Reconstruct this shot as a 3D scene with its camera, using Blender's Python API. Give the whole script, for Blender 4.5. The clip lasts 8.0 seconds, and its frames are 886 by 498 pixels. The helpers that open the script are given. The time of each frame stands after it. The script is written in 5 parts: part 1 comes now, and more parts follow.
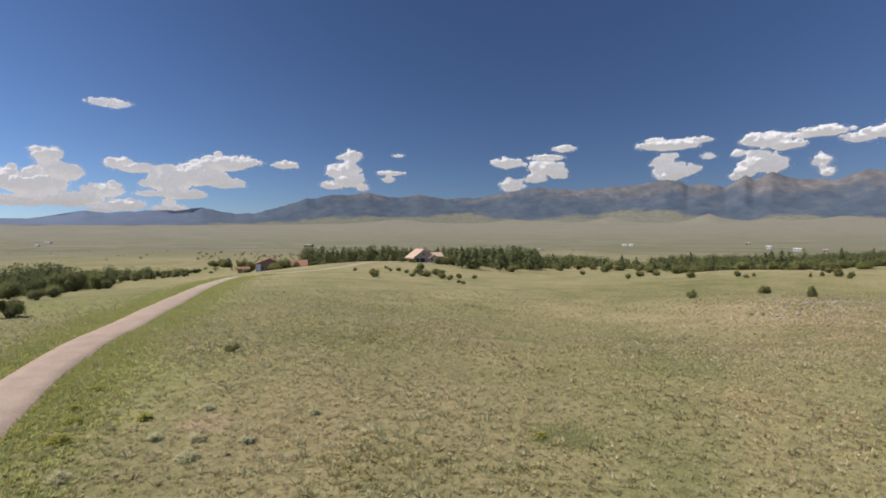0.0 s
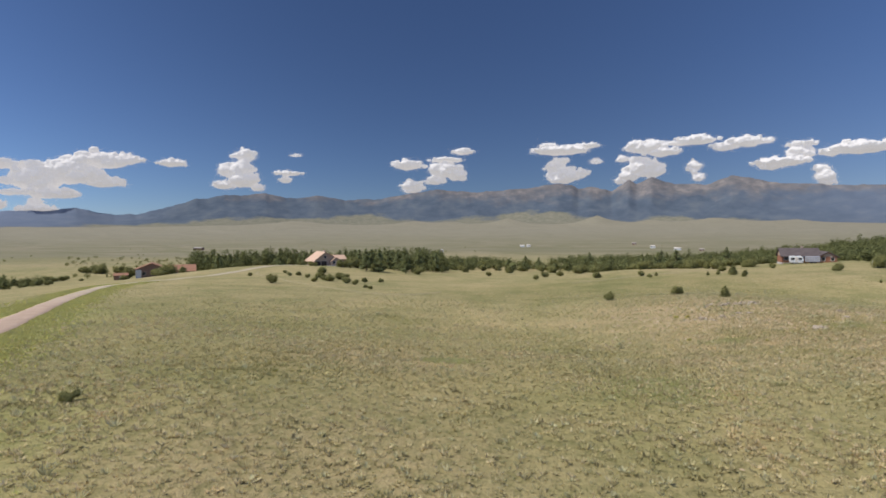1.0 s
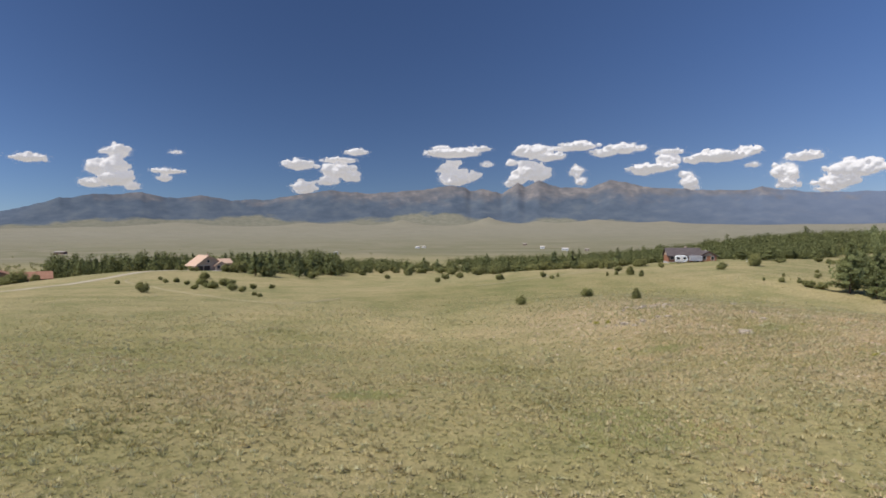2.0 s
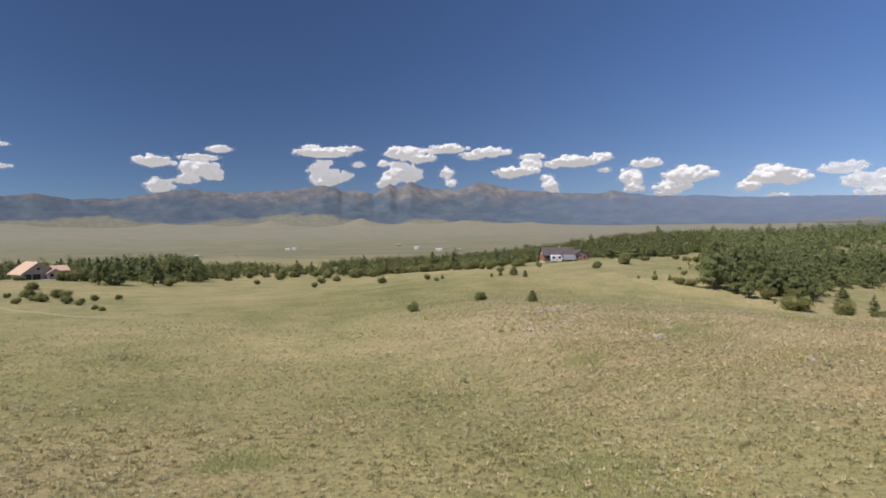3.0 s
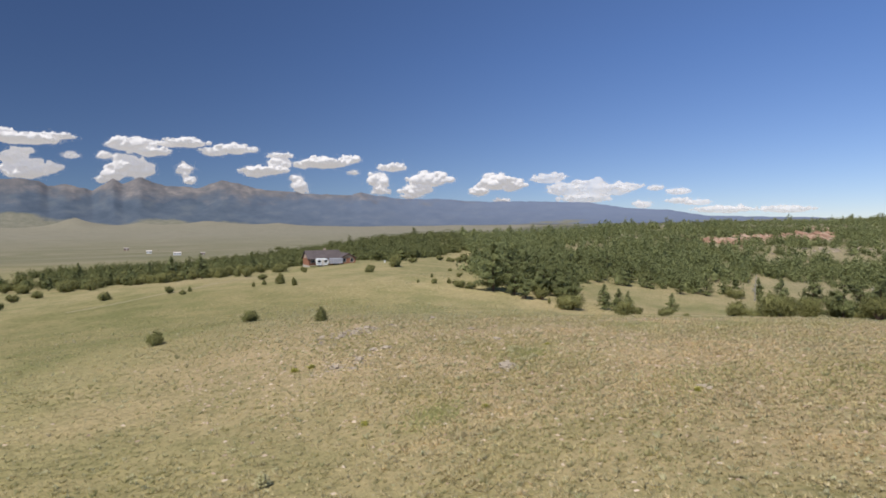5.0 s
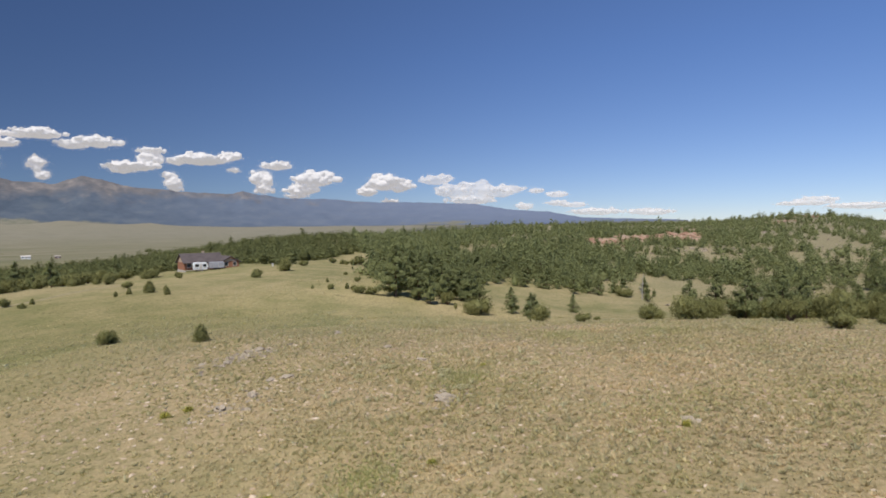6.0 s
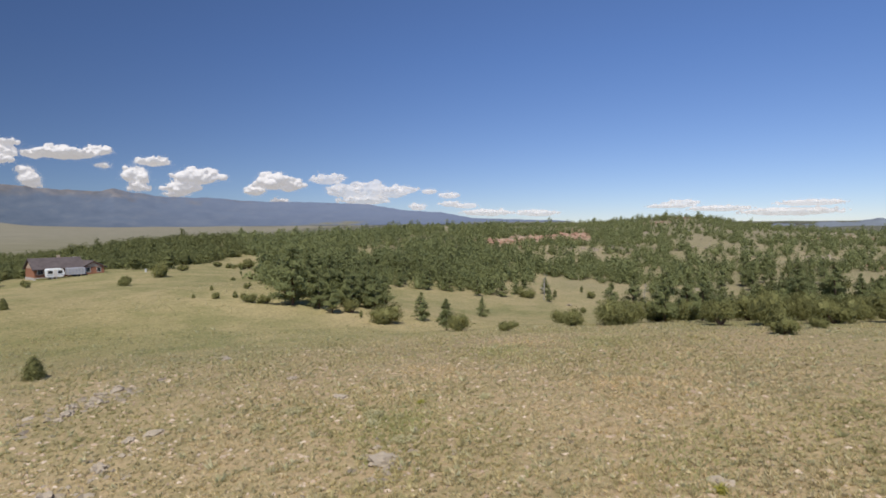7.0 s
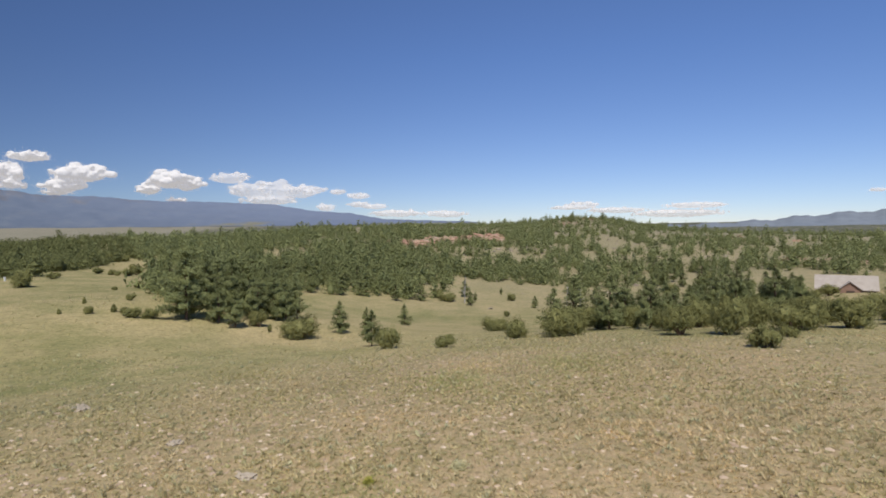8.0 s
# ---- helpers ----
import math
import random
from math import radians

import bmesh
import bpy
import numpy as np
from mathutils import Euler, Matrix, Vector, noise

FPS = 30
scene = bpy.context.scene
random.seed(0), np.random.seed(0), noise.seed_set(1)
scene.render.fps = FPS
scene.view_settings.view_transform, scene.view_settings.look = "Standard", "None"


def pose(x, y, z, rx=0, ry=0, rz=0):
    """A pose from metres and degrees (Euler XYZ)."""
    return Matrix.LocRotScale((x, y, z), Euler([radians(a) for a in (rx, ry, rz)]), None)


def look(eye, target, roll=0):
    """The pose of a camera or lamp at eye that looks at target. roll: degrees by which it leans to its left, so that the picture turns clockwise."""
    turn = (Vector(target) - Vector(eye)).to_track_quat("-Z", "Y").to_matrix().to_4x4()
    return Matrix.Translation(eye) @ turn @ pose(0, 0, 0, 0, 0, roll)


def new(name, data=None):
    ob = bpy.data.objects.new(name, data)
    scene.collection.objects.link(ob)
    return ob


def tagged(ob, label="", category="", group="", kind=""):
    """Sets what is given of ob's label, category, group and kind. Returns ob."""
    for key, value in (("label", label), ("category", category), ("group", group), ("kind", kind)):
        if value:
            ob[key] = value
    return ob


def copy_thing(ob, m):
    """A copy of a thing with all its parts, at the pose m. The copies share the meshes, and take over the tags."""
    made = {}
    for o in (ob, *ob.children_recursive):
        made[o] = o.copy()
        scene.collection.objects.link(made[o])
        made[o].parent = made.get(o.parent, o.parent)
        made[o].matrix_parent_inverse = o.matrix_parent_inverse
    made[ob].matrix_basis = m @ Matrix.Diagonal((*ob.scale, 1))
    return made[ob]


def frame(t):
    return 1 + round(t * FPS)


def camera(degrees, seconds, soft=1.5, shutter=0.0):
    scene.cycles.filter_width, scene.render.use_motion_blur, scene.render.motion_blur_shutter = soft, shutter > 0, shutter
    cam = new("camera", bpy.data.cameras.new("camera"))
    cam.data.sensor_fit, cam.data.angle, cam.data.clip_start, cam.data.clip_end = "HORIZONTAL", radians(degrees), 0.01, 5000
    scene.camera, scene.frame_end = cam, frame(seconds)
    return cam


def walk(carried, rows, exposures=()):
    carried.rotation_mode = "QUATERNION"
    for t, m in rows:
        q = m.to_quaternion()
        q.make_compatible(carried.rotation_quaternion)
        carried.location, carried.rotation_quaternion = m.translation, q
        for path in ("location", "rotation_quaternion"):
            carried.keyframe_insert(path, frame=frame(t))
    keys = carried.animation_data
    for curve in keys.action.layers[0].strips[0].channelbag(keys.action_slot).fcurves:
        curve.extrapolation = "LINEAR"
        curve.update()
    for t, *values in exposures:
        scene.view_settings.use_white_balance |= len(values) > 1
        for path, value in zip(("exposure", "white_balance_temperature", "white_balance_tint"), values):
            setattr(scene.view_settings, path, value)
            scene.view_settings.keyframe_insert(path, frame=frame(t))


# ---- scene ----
cam = camera(74.76, 8.0, soft=1.7)
# seconds, place in metres, yaw, pitch, lean in degrees
PATH = [
    (0, 0.00, 0.00, 10.00, 6.44, -1.90, 0.08),
    (0.5, -1.14, 3.85, 9.95, 1.76, -1.84, 0.13),
    (1, -1.98, 7.77, 9.92, -3.34, -1.78, 0.24),
    (1.5, -2.52, 11.72, 9.90, -8.18, -1.72, 0.28),
    (3, -2.19, 23.58, 9.90, -26.32, -1.71, 0.63),
    (3.5, -1.38, 27.44, 9.92, -32.36, -1.72, 0.74),
    (4, -0.22, 31.21, 9.94, -38.23, -1.76, 0.75),
    (4.5, 1.33, 34.87, 9.96, -44.40, -1.84, 0.72),
    (5, 3.26, 38.39, 9.99, -50.66, -1.88, 0.74),
    (6.5, 11.51, 47.85, 10.05, -66.82, -1.98, 0.68),
    (7, 15.12, 50.55, 10.06, -72.18, -2.02, 0.69),
    (7.5, 19.17, 52.98, 10.06, -77.48, -2.05, 0.69),
    (8, 23.68, 55.12, 10.05, -81.09, -2.04, 0.74),
]
walk(cam, [(t, pose(x, y, z, 90 + pitch, lean, yaw)) for t, x, y, z, yaw, pitch, lean in PATH],
     exposures=[(0, 0.0), (1.5, 0.02), (3.5, 0.04), (5, 0.0), (6.5, -0.08), (8, -0.05)])

# ---------------------------------------------------------------- world and sun
SUN_AZ, SUN_EL = radians(100), radians(56)
world = bpy.data.worlds.new("world")
scene.world = world
world.use_nodes = True
wn = world.node_tree.nodes
sky = wn.new("ShaderNodeTexSky")
sky.sky_type = "NISHITA"
sky.sun_disc = False
sky.sun_elevation, sky.sun_rotation = SUN_EL, 2 * math.pi - SUN_AZ
sky.altitude, sky.air_density, sky.dust_density, sky.ozone_density = 2600, 0.9, 0.25, 2.2
wn["Background"].inputs["Strength"].default_value = 0.085
wl = world.node_tree.links
# the clear sky is deepest square to the sun and paler away from it
aim = wn.new("ShaderNodeSeparateXYZ")
wl.new(wn.new("ShaderNodeTexCoord").outputs["Generated"], aim.inputs[0])
square = wn.new("ShaderNodeMath")
square.operation, square.inputs[1].default_value, square.inputs[2].default_value = "MULTIPLY_ADD", 0.471, -0.096
wl.new(aim.outputs["X"], square.inputs[0])
# less glow low in the east than the model gives
low_east = wn.new("ShaderNodeMath")
low_east.operation, low_east.inputs[1].default_value, low_east.inputs[2].default_value = "MULTIPLY_ADD", 0.8, -0.256
wl.new(aim.outputs["Z"], low_east.inputs[0])
wl.new(low_east.outputs[0], square.inputs[2])
depth = wn.new("ShaderNodeMath")
depth.operation = "MULTIPLY_ADD"
ahead = wn.new("ShaderNodeMath")
ahead.operation, ahead.inputs[1].default_value = "MULTIPLY_ADD", -0.369
lift = wn.new("ShaderNodeMath")
lift.operation, lift.inputs[1].default_value, lift.inputs[2].default_value = "MULTIPLY_ADD", 0.3, 0.865
wl.new(aim.outputs["Z"], lift.inputs[0])
wl.new(lift.outputs[0], ahead.inputs[2])
wl.new(aim.outputs["Y"], ahead.inputs[0])
wl.new(ahead.outputs[0], depth.inputs[2])
wl.new(aim.outputs["X"], depth.inputs[0])
wl.new(square.outputs[0], depth.inputs[1])
deep = wn.new("ShaderNodeVectorMath")
deep.operation = "SCALE"
wl.new(sky.outputs["Color"], deep.inputs[0])
wl.new(depth.outputs[0], deep.inputs["Scale"])
hue = wn.new("ShaderNodeVectorMath")
hue.operation = "MULTIPLY"
# milky air towards the low eastern horizon, clear blue elsewhere
milk = wn.new("ShaderNodeMapRange")
milk.inputs["From Min"].default_value, milk.inputs["From Max"].default_value = 0.0, 0.28
milk.inputs["To Min"].default_value, milk.inputs["To Max"].default_value = 1.0, 0.0
wl.new(aim.outputs["Z"], milk.inputs["Value"])
east = wn.new("ShaderNodeMath")
east.operation, east.use_clamp = "MULTIPLY", True
wl.new(milk.outputs[0], east.inputs[0])
wl.new(aim.outputs["X"], east.inputs[1])
tint, pale = wn.new("ShaderNodeVectorMath"), wn.new("ShaderNodeVectorMath")
tint.operation, tint.inputs[0].default_value = "SCALE", (0.14, -0.01, -0.16)
wl.new(east.outputs[0], tint.inputs["Scale"])
pale.operation, pale.inputs[1].default_value = "ADD", (0.83, 0.95, 1.20)
wl.new(tint.outputs[0], pale.inputs[0])
wl.new(pale.outputs[0], hue.inputs[1])
wl.new(deep.outputs[0], hue.inputs[0])
wl.new(hue.outputs[0], wn["Background"].inputs["Color"])

sun_data = bpy.data.lights.new("sun", "SUN")
sun_data.energy, sun_data.angle, sun_data.color = 4.7, radians(0.53), (1.0, 0.955, 0.88)
sun_way = Vector((-math.sin(SUN_AZ) * math.cos(SUN_EL), math.cos(SUN_AZ) * math.cos(SUN_EL), math.sin(SUN_EL)))
sun = new("sun", sun_data)
sun.matrix_world = look(sun_way * 300, (0, 0, 0))


# ---------------------------------------------------------------- materials
def material(name, rough=0.9, metal=0.0, spec=0.25):
    m = bpy.data.materials.new(name)
    m.use_nodes = True
    b = m.node_tree.nodes["Principled BSDF"]
    b.inputs["Roughness"].default_value, b.inputs["Metallic"].default_value = rough, metal
    b.inputs["Specular IOR Level"].default_value = spec
    return m, m.node_tree.nodes, m.node_tree.links, b


def noise_node(n, l, scale, detail=4, rough=0.55, vector=None):
    t = n.new("ShaderNodeTexNoise")
    t.inputs["Scale"].default_value, t.inputs["Detail"].default_value, t.inputs["Roughness"].default_value = scale, detail, rough
    l.new(vector, t.inputs["Vector"])
    return t.outputs["Fac"]


def ramp(n, l, fac, *stops):
    r = n.new("ShaderNodeValToRGB")
    e = r.color_ramp.elements
    while len(e) < len(stops):
        e.new(0.5)
    for k, (p, c) in zip(e, stops):
        k.position, k.color = p, (*c, 1) if len(c) == 3 else c
    l.new(fac, r.inputs["Fac"])
    return r.outputs["Color"]


def mixed(n, l, fac, a, b, how="MIX"):
    x = n.new("ShaderNodeMix")
    x.data_type, x.blend_type = "RGBA", how
    for key, v in (("Factor", fac), ("A", a), ("B", b)):
        s = [q for q in x.inputs if q.name == key and (q.type == "VALUE" if key == "Factor" else q.type == "RGBA")][0]
        if isinstance(v, bpy.types.NodeSocket):
            l.new(v, s)
        else:
            s.default_value = v if key == "Factor" else (*v, 1)
    return [q for q in x.outputs if q.type == "RGBA"][0]


def calc(n, l, how, a, b=None, c=None):
    x = n.new("ShaderNodeMath")
    x.operation = how
    for k, v in enumerate((a, b, c)):
        if isinstance(v, bpy.types.NodeSocket):
            l.new(v, x.inputs[k])
        elif v is not None:
            x.inputs[k].default_value = v
    return x.outputs[0]


def bump(n, l, bsdf, height, strength, distance):
    b = n.new("ShaderNodeBump")
    b.inputs["Strength"].default_value, b.inputs["Distance"].default_value = strength, distance
    l.new(height, b.inputs["Height"])
    l.new(b.outputs["Normal"], bsdf.inputs["Normal"])


def place_node(n):
    return n.new("ShaderNodeNewGeometry").outputs["Position"]


def patch(n, l, pos, x, y, reach, soft, wobble):
    """A mask that is 1 round a place of the plan and fades out unevenly."""
    d = n.new("ShaderNodeVectorMath")
    d.operation = "DISTANCE"
    s = n.new("ShaderNodeVectorMath")
    s.operation = "MULTIPLY"
    s.inputs[1].default_value = (1, 1, 0)
    l.new(pos, s.inputs[0])
    l.new(s.outputs[0], d.inputs[0])
    d.inputs[1].default_value = (x, y, 0)
    far = calc(n, l, "ADD", d.outputs["Value"], calc(n, l, "MULTIPLY", noise_node(n, l, 0.06, 5, 0.6, pos), wobble))
    r = n.new("ShaderNodeMapRange")
    r.inputs["From Min"].default_value, r.inputs["From Max"].default_value = reach + wobble / 2, reach + wobble / 2 + soft
    r.inputs["To Min"].default_value, r.inputs["To Max"].default_value = 1, 0
    l.new(far, r.inputs["Value"])
    return r.outputs["Result"]


def ground_material():
    m, n, l, b = material("dry_grass_ground", 0.95, 0, 0.1)
    pos = place_node(n)
    broad = noise_node(n, l, 0.018, 5, 0.6, pos)
    mid = noise_node(n, l, 0.13, 5, 0.65, pos)
    fine = noise_node(n, l, 1.6, 6, 0.7, pos)
    tiny = noise_node(n, l, 7.0, 3, 0.7, pos)
    grass = ramp(n, l, broad, (0.34, (0.225, 0.214, 0.095)), (0.5, (0.312, 0.268, 0.130)), (0.66, (0.400, 0.320, 0.170)))
    green = ramp(n, l, mid, (0.40, (0.200, 0.198, 0.083)), (0.5, (0.305, 0.265, 0.132)), (0.60, (0.392, 0.318, 0.172)))
    c = mixed(n, l, 0.45, grass, green)
    clump = ramp(n, l, fine, (0.34, (0.60, 0.62, 0.56)), (0.5, (1.0, 1.0, 1.0)), (0.68, (1.2, 1.17, 1.13)))
    c = mixed(n, l, 0.8, c, clump, "MULTIPLY")
    dots = ramp(n, l, noise_node(n, l, 3.4, 3, 0.75, pos), (0.36, (0.50, 0.52, 0.46)), (0.46, (1, 1, 1)), (0.66, (1, 1, 1)), (0.74, (1.25, 1.22, 1.18)))
    c = mixed(n, l, 0.75, c, dots, "MULTIPLY")
    # far plain: different grass, with the greying of distance put into its colour
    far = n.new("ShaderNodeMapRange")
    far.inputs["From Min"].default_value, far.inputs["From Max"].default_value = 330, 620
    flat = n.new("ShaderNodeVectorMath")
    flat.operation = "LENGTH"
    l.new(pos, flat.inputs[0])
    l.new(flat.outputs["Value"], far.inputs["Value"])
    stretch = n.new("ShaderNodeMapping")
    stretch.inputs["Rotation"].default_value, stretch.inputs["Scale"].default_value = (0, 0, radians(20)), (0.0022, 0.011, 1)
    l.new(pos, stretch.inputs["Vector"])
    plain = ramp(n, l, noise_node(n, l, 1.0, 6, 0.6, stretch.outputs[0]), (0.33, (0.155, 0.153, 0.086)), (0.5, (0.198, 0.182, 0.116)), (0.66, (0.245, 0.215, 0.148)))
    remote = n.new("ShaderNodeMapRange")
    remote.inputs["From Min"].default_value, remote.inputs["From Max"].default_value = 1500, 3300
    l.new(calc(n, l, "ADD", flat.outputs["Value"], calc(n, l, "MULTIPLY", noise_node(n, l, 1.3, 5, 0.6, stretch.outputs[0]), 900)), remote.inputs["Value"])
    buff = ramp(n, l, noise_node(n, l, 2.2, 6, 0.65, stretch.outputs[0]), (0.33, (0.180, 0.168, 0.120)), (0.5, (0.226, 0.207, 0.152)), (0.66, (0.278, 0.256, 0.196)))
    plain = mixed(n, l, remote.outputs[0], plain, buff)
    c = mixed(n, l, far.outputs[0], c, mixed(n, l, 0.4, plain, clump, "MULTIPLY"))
    hill = patch(n, l, pos, 480, 40, 230, 90, 60)
    c = mixed(n, l, calc(n, l, "MULTIPLY", hill, 0.6), c, mixed(n, l, 0.8, (0.268, 0.228, 0.150), clump, "MULTIPLY"))
    copse = calc(n, l, "MULTIPLY", patch(n, l, pos, 3300, -760, 2450, 200, 400), ramp(n, l, noise_node(n, l, 1.6, 6, 0.6, stretch.outputs[0]), (0.40, (0, 0, 0)), (0.46, (1, 1, 1))))
    c = mixed(n, l, calc(n, l, "MULTIPLY", copse, 0.85), c, (0.075, 0.082, 0.052))
    olive = patch(n, l, pos, -22, 36, 30, 40, 24)
    c = mixed(n, l, calc(n, l, "MULTIPLY", olive, 0.75), c, mixed(n, l, 1.0, c, (0.76, 0.80, 0.70), "MULTIPLY"))
    verge = calc(n, l, "MAXIMUM", patch(n, l, pos, -21, 27, 4, 8, 6), patch(n, l, pos, -43, 62, 7, 12, 12))
    c = mixed(n, l, calc(n, l, "MULTIPLY", verge, 0.6), c, ramp(n, l, fine, (0.35, (0.17, 0.19, 0.06)), (0.65, (0.32, 0.31, 0.11))))
    straw = calc(n, l, "MAXIMUM", patch(n, l, pos, 12, 58, 26, 30, 30), patch(n, l, pos, 86, 92, 20, 20, 20))
    c = mixed(n, l, calc(n, l, "MULTIPLY", straw, 0.75), c, mixed(n, l, 1.0, c, (1.20, 1.17, 1.16), "MULTIPLY"))
    dull = patch(n, l, pos, 42, 126, 22, 26, 26)
    c = mixed(n, l, calc(n, l, "MULTIPLY", dull, 0.8), c, mixed(n, l, 1.0, c, (0.80, 0.83, 0.74), "MULTIPLY"))
    gravel = ramp(n, l, tiny, (0.35, (0.33, 0.220, 0.138)), (0.55, (0.46, 0.318, 0.212)), (0.72, (0.60, 0.450, 0.32)))
    bare = calc(n, l, "MULTIPLY", patch(n, l, pos, 50, 54, 17, 18, 22), 0.6)
    bare2 = calc(n, l, "MULTIPLY", calc(n, l, "MAXIMUM", calc(n, l, "MAXIMUM", patch(n, l, pos, -13, 22, 1, 4, 10), patch(n, l, pos, -6, 26, 5, 9, 14)), patch(n, l, pos, -5, 47, 4, 8, 10)), 0.32)
    speck = ramp(n, l, fine, (0.42, (0, 0, 0)), (0.58, (1, 1, 1)))
    bare4 = calc(n, l, "MULTIPLY", patch(n, l, pos, -12.5, 22.5, 0.4, 1.6, 2.4), 0.9)
    bare3 = calc(n, l, "MULTIPLY", patch(n, l, pos, 37, 76, 10, 14, 16), 0.5)
    both = calc(n, l, "MAXIMUM", calc(n, l, "MAXIMUM", bare, bare2), calc(n, l, "MAXIMUM", bare3, bare4))
    c = mixed(n, l, calc(n, l, "MULTIPLY", both, calc(n, l, "ADD", calc(n, l, "MULTIPLY", speck, 0.6), 0.4)), c, mixed(n, l, 0.7, gravel, dots, "MULTIPLY"))
    l.new(c, b.inputs["Base Color"])
    bump(n, l, b, calc(n, l, "ADD", fine, calc(n, l, "MULTIPLY", tiny, 0.4)), 0.8, 0.25)
    return m


def road_material():
    m, n, l, b = material("pink_gravel", 0.95, 0, 0.15)
    pos = place_node(n)
    c = ramp(n, l, noise_node(n, l, 0.6, 5, 0.6, pos), (0.35, (0.35, 0.250, 0.185)), (0.65, (0.46, 0.340, 0.258)))
    c = mixed(n, l, 0.35, c, ramp(n, l, noise_node(n, l, 9, 4, 0.7, pos), (0.3, (0.25, 0.18, 0.13)), (0.7, (0.57, 0.45, 0.36))))
    # beyond the rise the surface is paler caliche
    sep, onward = n.new("ShaderNodeSeparateXYZ"), n.new("ShaderNodeMapRange")
    l.new(pos, sep.inputs[0])
    onward.inputs["From Min"].default_value, onward.inputs["From Max"].default_value = 75, 135
    l.new(sep.outputs["Y"], onward.inputs["Value"])
    c = mixed(n, l, calc(n, l, "MULTIPLY", onward.outputs[0], 0.85), c, ramp(n, l, noise_node(n, l, 0.6, 5, 0.6, pos), (0.35, (0.36, 0.315, 0.225)), (0.65, (0.48, 0.42, 0.31))))
    l.new(c, b.inputs["Base Color"])
    bump(n, l, b, noise_node(n, l, 12, 4, 0.7, pos), 0.5, 0.05)
    return m


def island_material(name, stops, rough=0.9, spec=0.15, thin_part=0.0, drift=False, clumps=0.0):
    m, n, l, b = material(name, rough, 0, spec)
    geo = n.new("ShaderNodeNewGeometry")
    c = ramp(n, l, geo.outputs["Random Per Island"], *stops)
    c = mixed(n, l, 0.35, c, ramp(n, l, noise_node(n, l, 0.35, 3, 0.6, geo.outputs["Position"]), (0.3, (0.75, 0.76, 0.72)), (0.7, (1.2, 1.18, 1.1))), "MULTIPLY")
    if clumps:
        c = mixed(n, l, clumps, c, ramp(n, l, noise_node(n, l, 1.5, 2, 0.5, geo.outputs["Position"]), (0.36, (0.55, 0.56, 0.50)), (0.5, (0.88, 0.88, 0.85)), (0.64, (1.12, 1.10, 1.08))), "MULTIPLY")
    if drift:
        pos = geo.outputs["Position"]
        c = mixed(n, l, 0.85, c, ramp(n, l, noise_node(n, l, 0.11, 6, 0.6, pos), (0.34, (0.76, 0.80, 0.60)), (0.46, (0.92, 0.95, 0.82)), (0.56, (1.0, 1.0, 0.97)), (0.68, (1.14, 1.06, 0.98))), "MULTIPLY")
    l.new(c, b.inputs["Base Color"])
    if thin_part:
        t = n.new("ShaderNodeBsdfTranslucent")
        l.new(c, t.inputs["Color"])
        x = n.new("ShaderNodeMixShader")
        x.inputs[0].default_value = thin_part
        l.new(b.outputs[0], x.inputs[1])
        l.new(t.outputs[0], x.inputs[2])
        l.new(x.outputs[0], n["Material Output"].inputs["Surface"])
    return m


def surface(name, a, b_, scale=2.0, rough=0.8, spec=0.3, relief=0.02, metal=0.0, grain=12.0):
    """A plain weathered surface: two tones at two scales, with a fine relief."""
    m, n, l, b = material(name, rough, metal, spec)
    pos = place_node(n)
    c = ramp(n, l, noise_node(n, l, scale, 5, 0.6, pos), (0.3, a), (0.7, b_))
    c = mixed(n, l, 0.3, c, ramp(n, l, noise_node(n, l, grain, 3, 0.6, pos), (0.3, (0.7, 0.7, 0.7)), (0.7, (1.2, 1.2, 1.2))), "MULTIPLY")
    l.new(c, b.inputs["Base Color"])
    if relief:
        bump(n, l, b, noise_node(n, l, grain, 4, 0.6, pos), 0.5, relief)
    return m


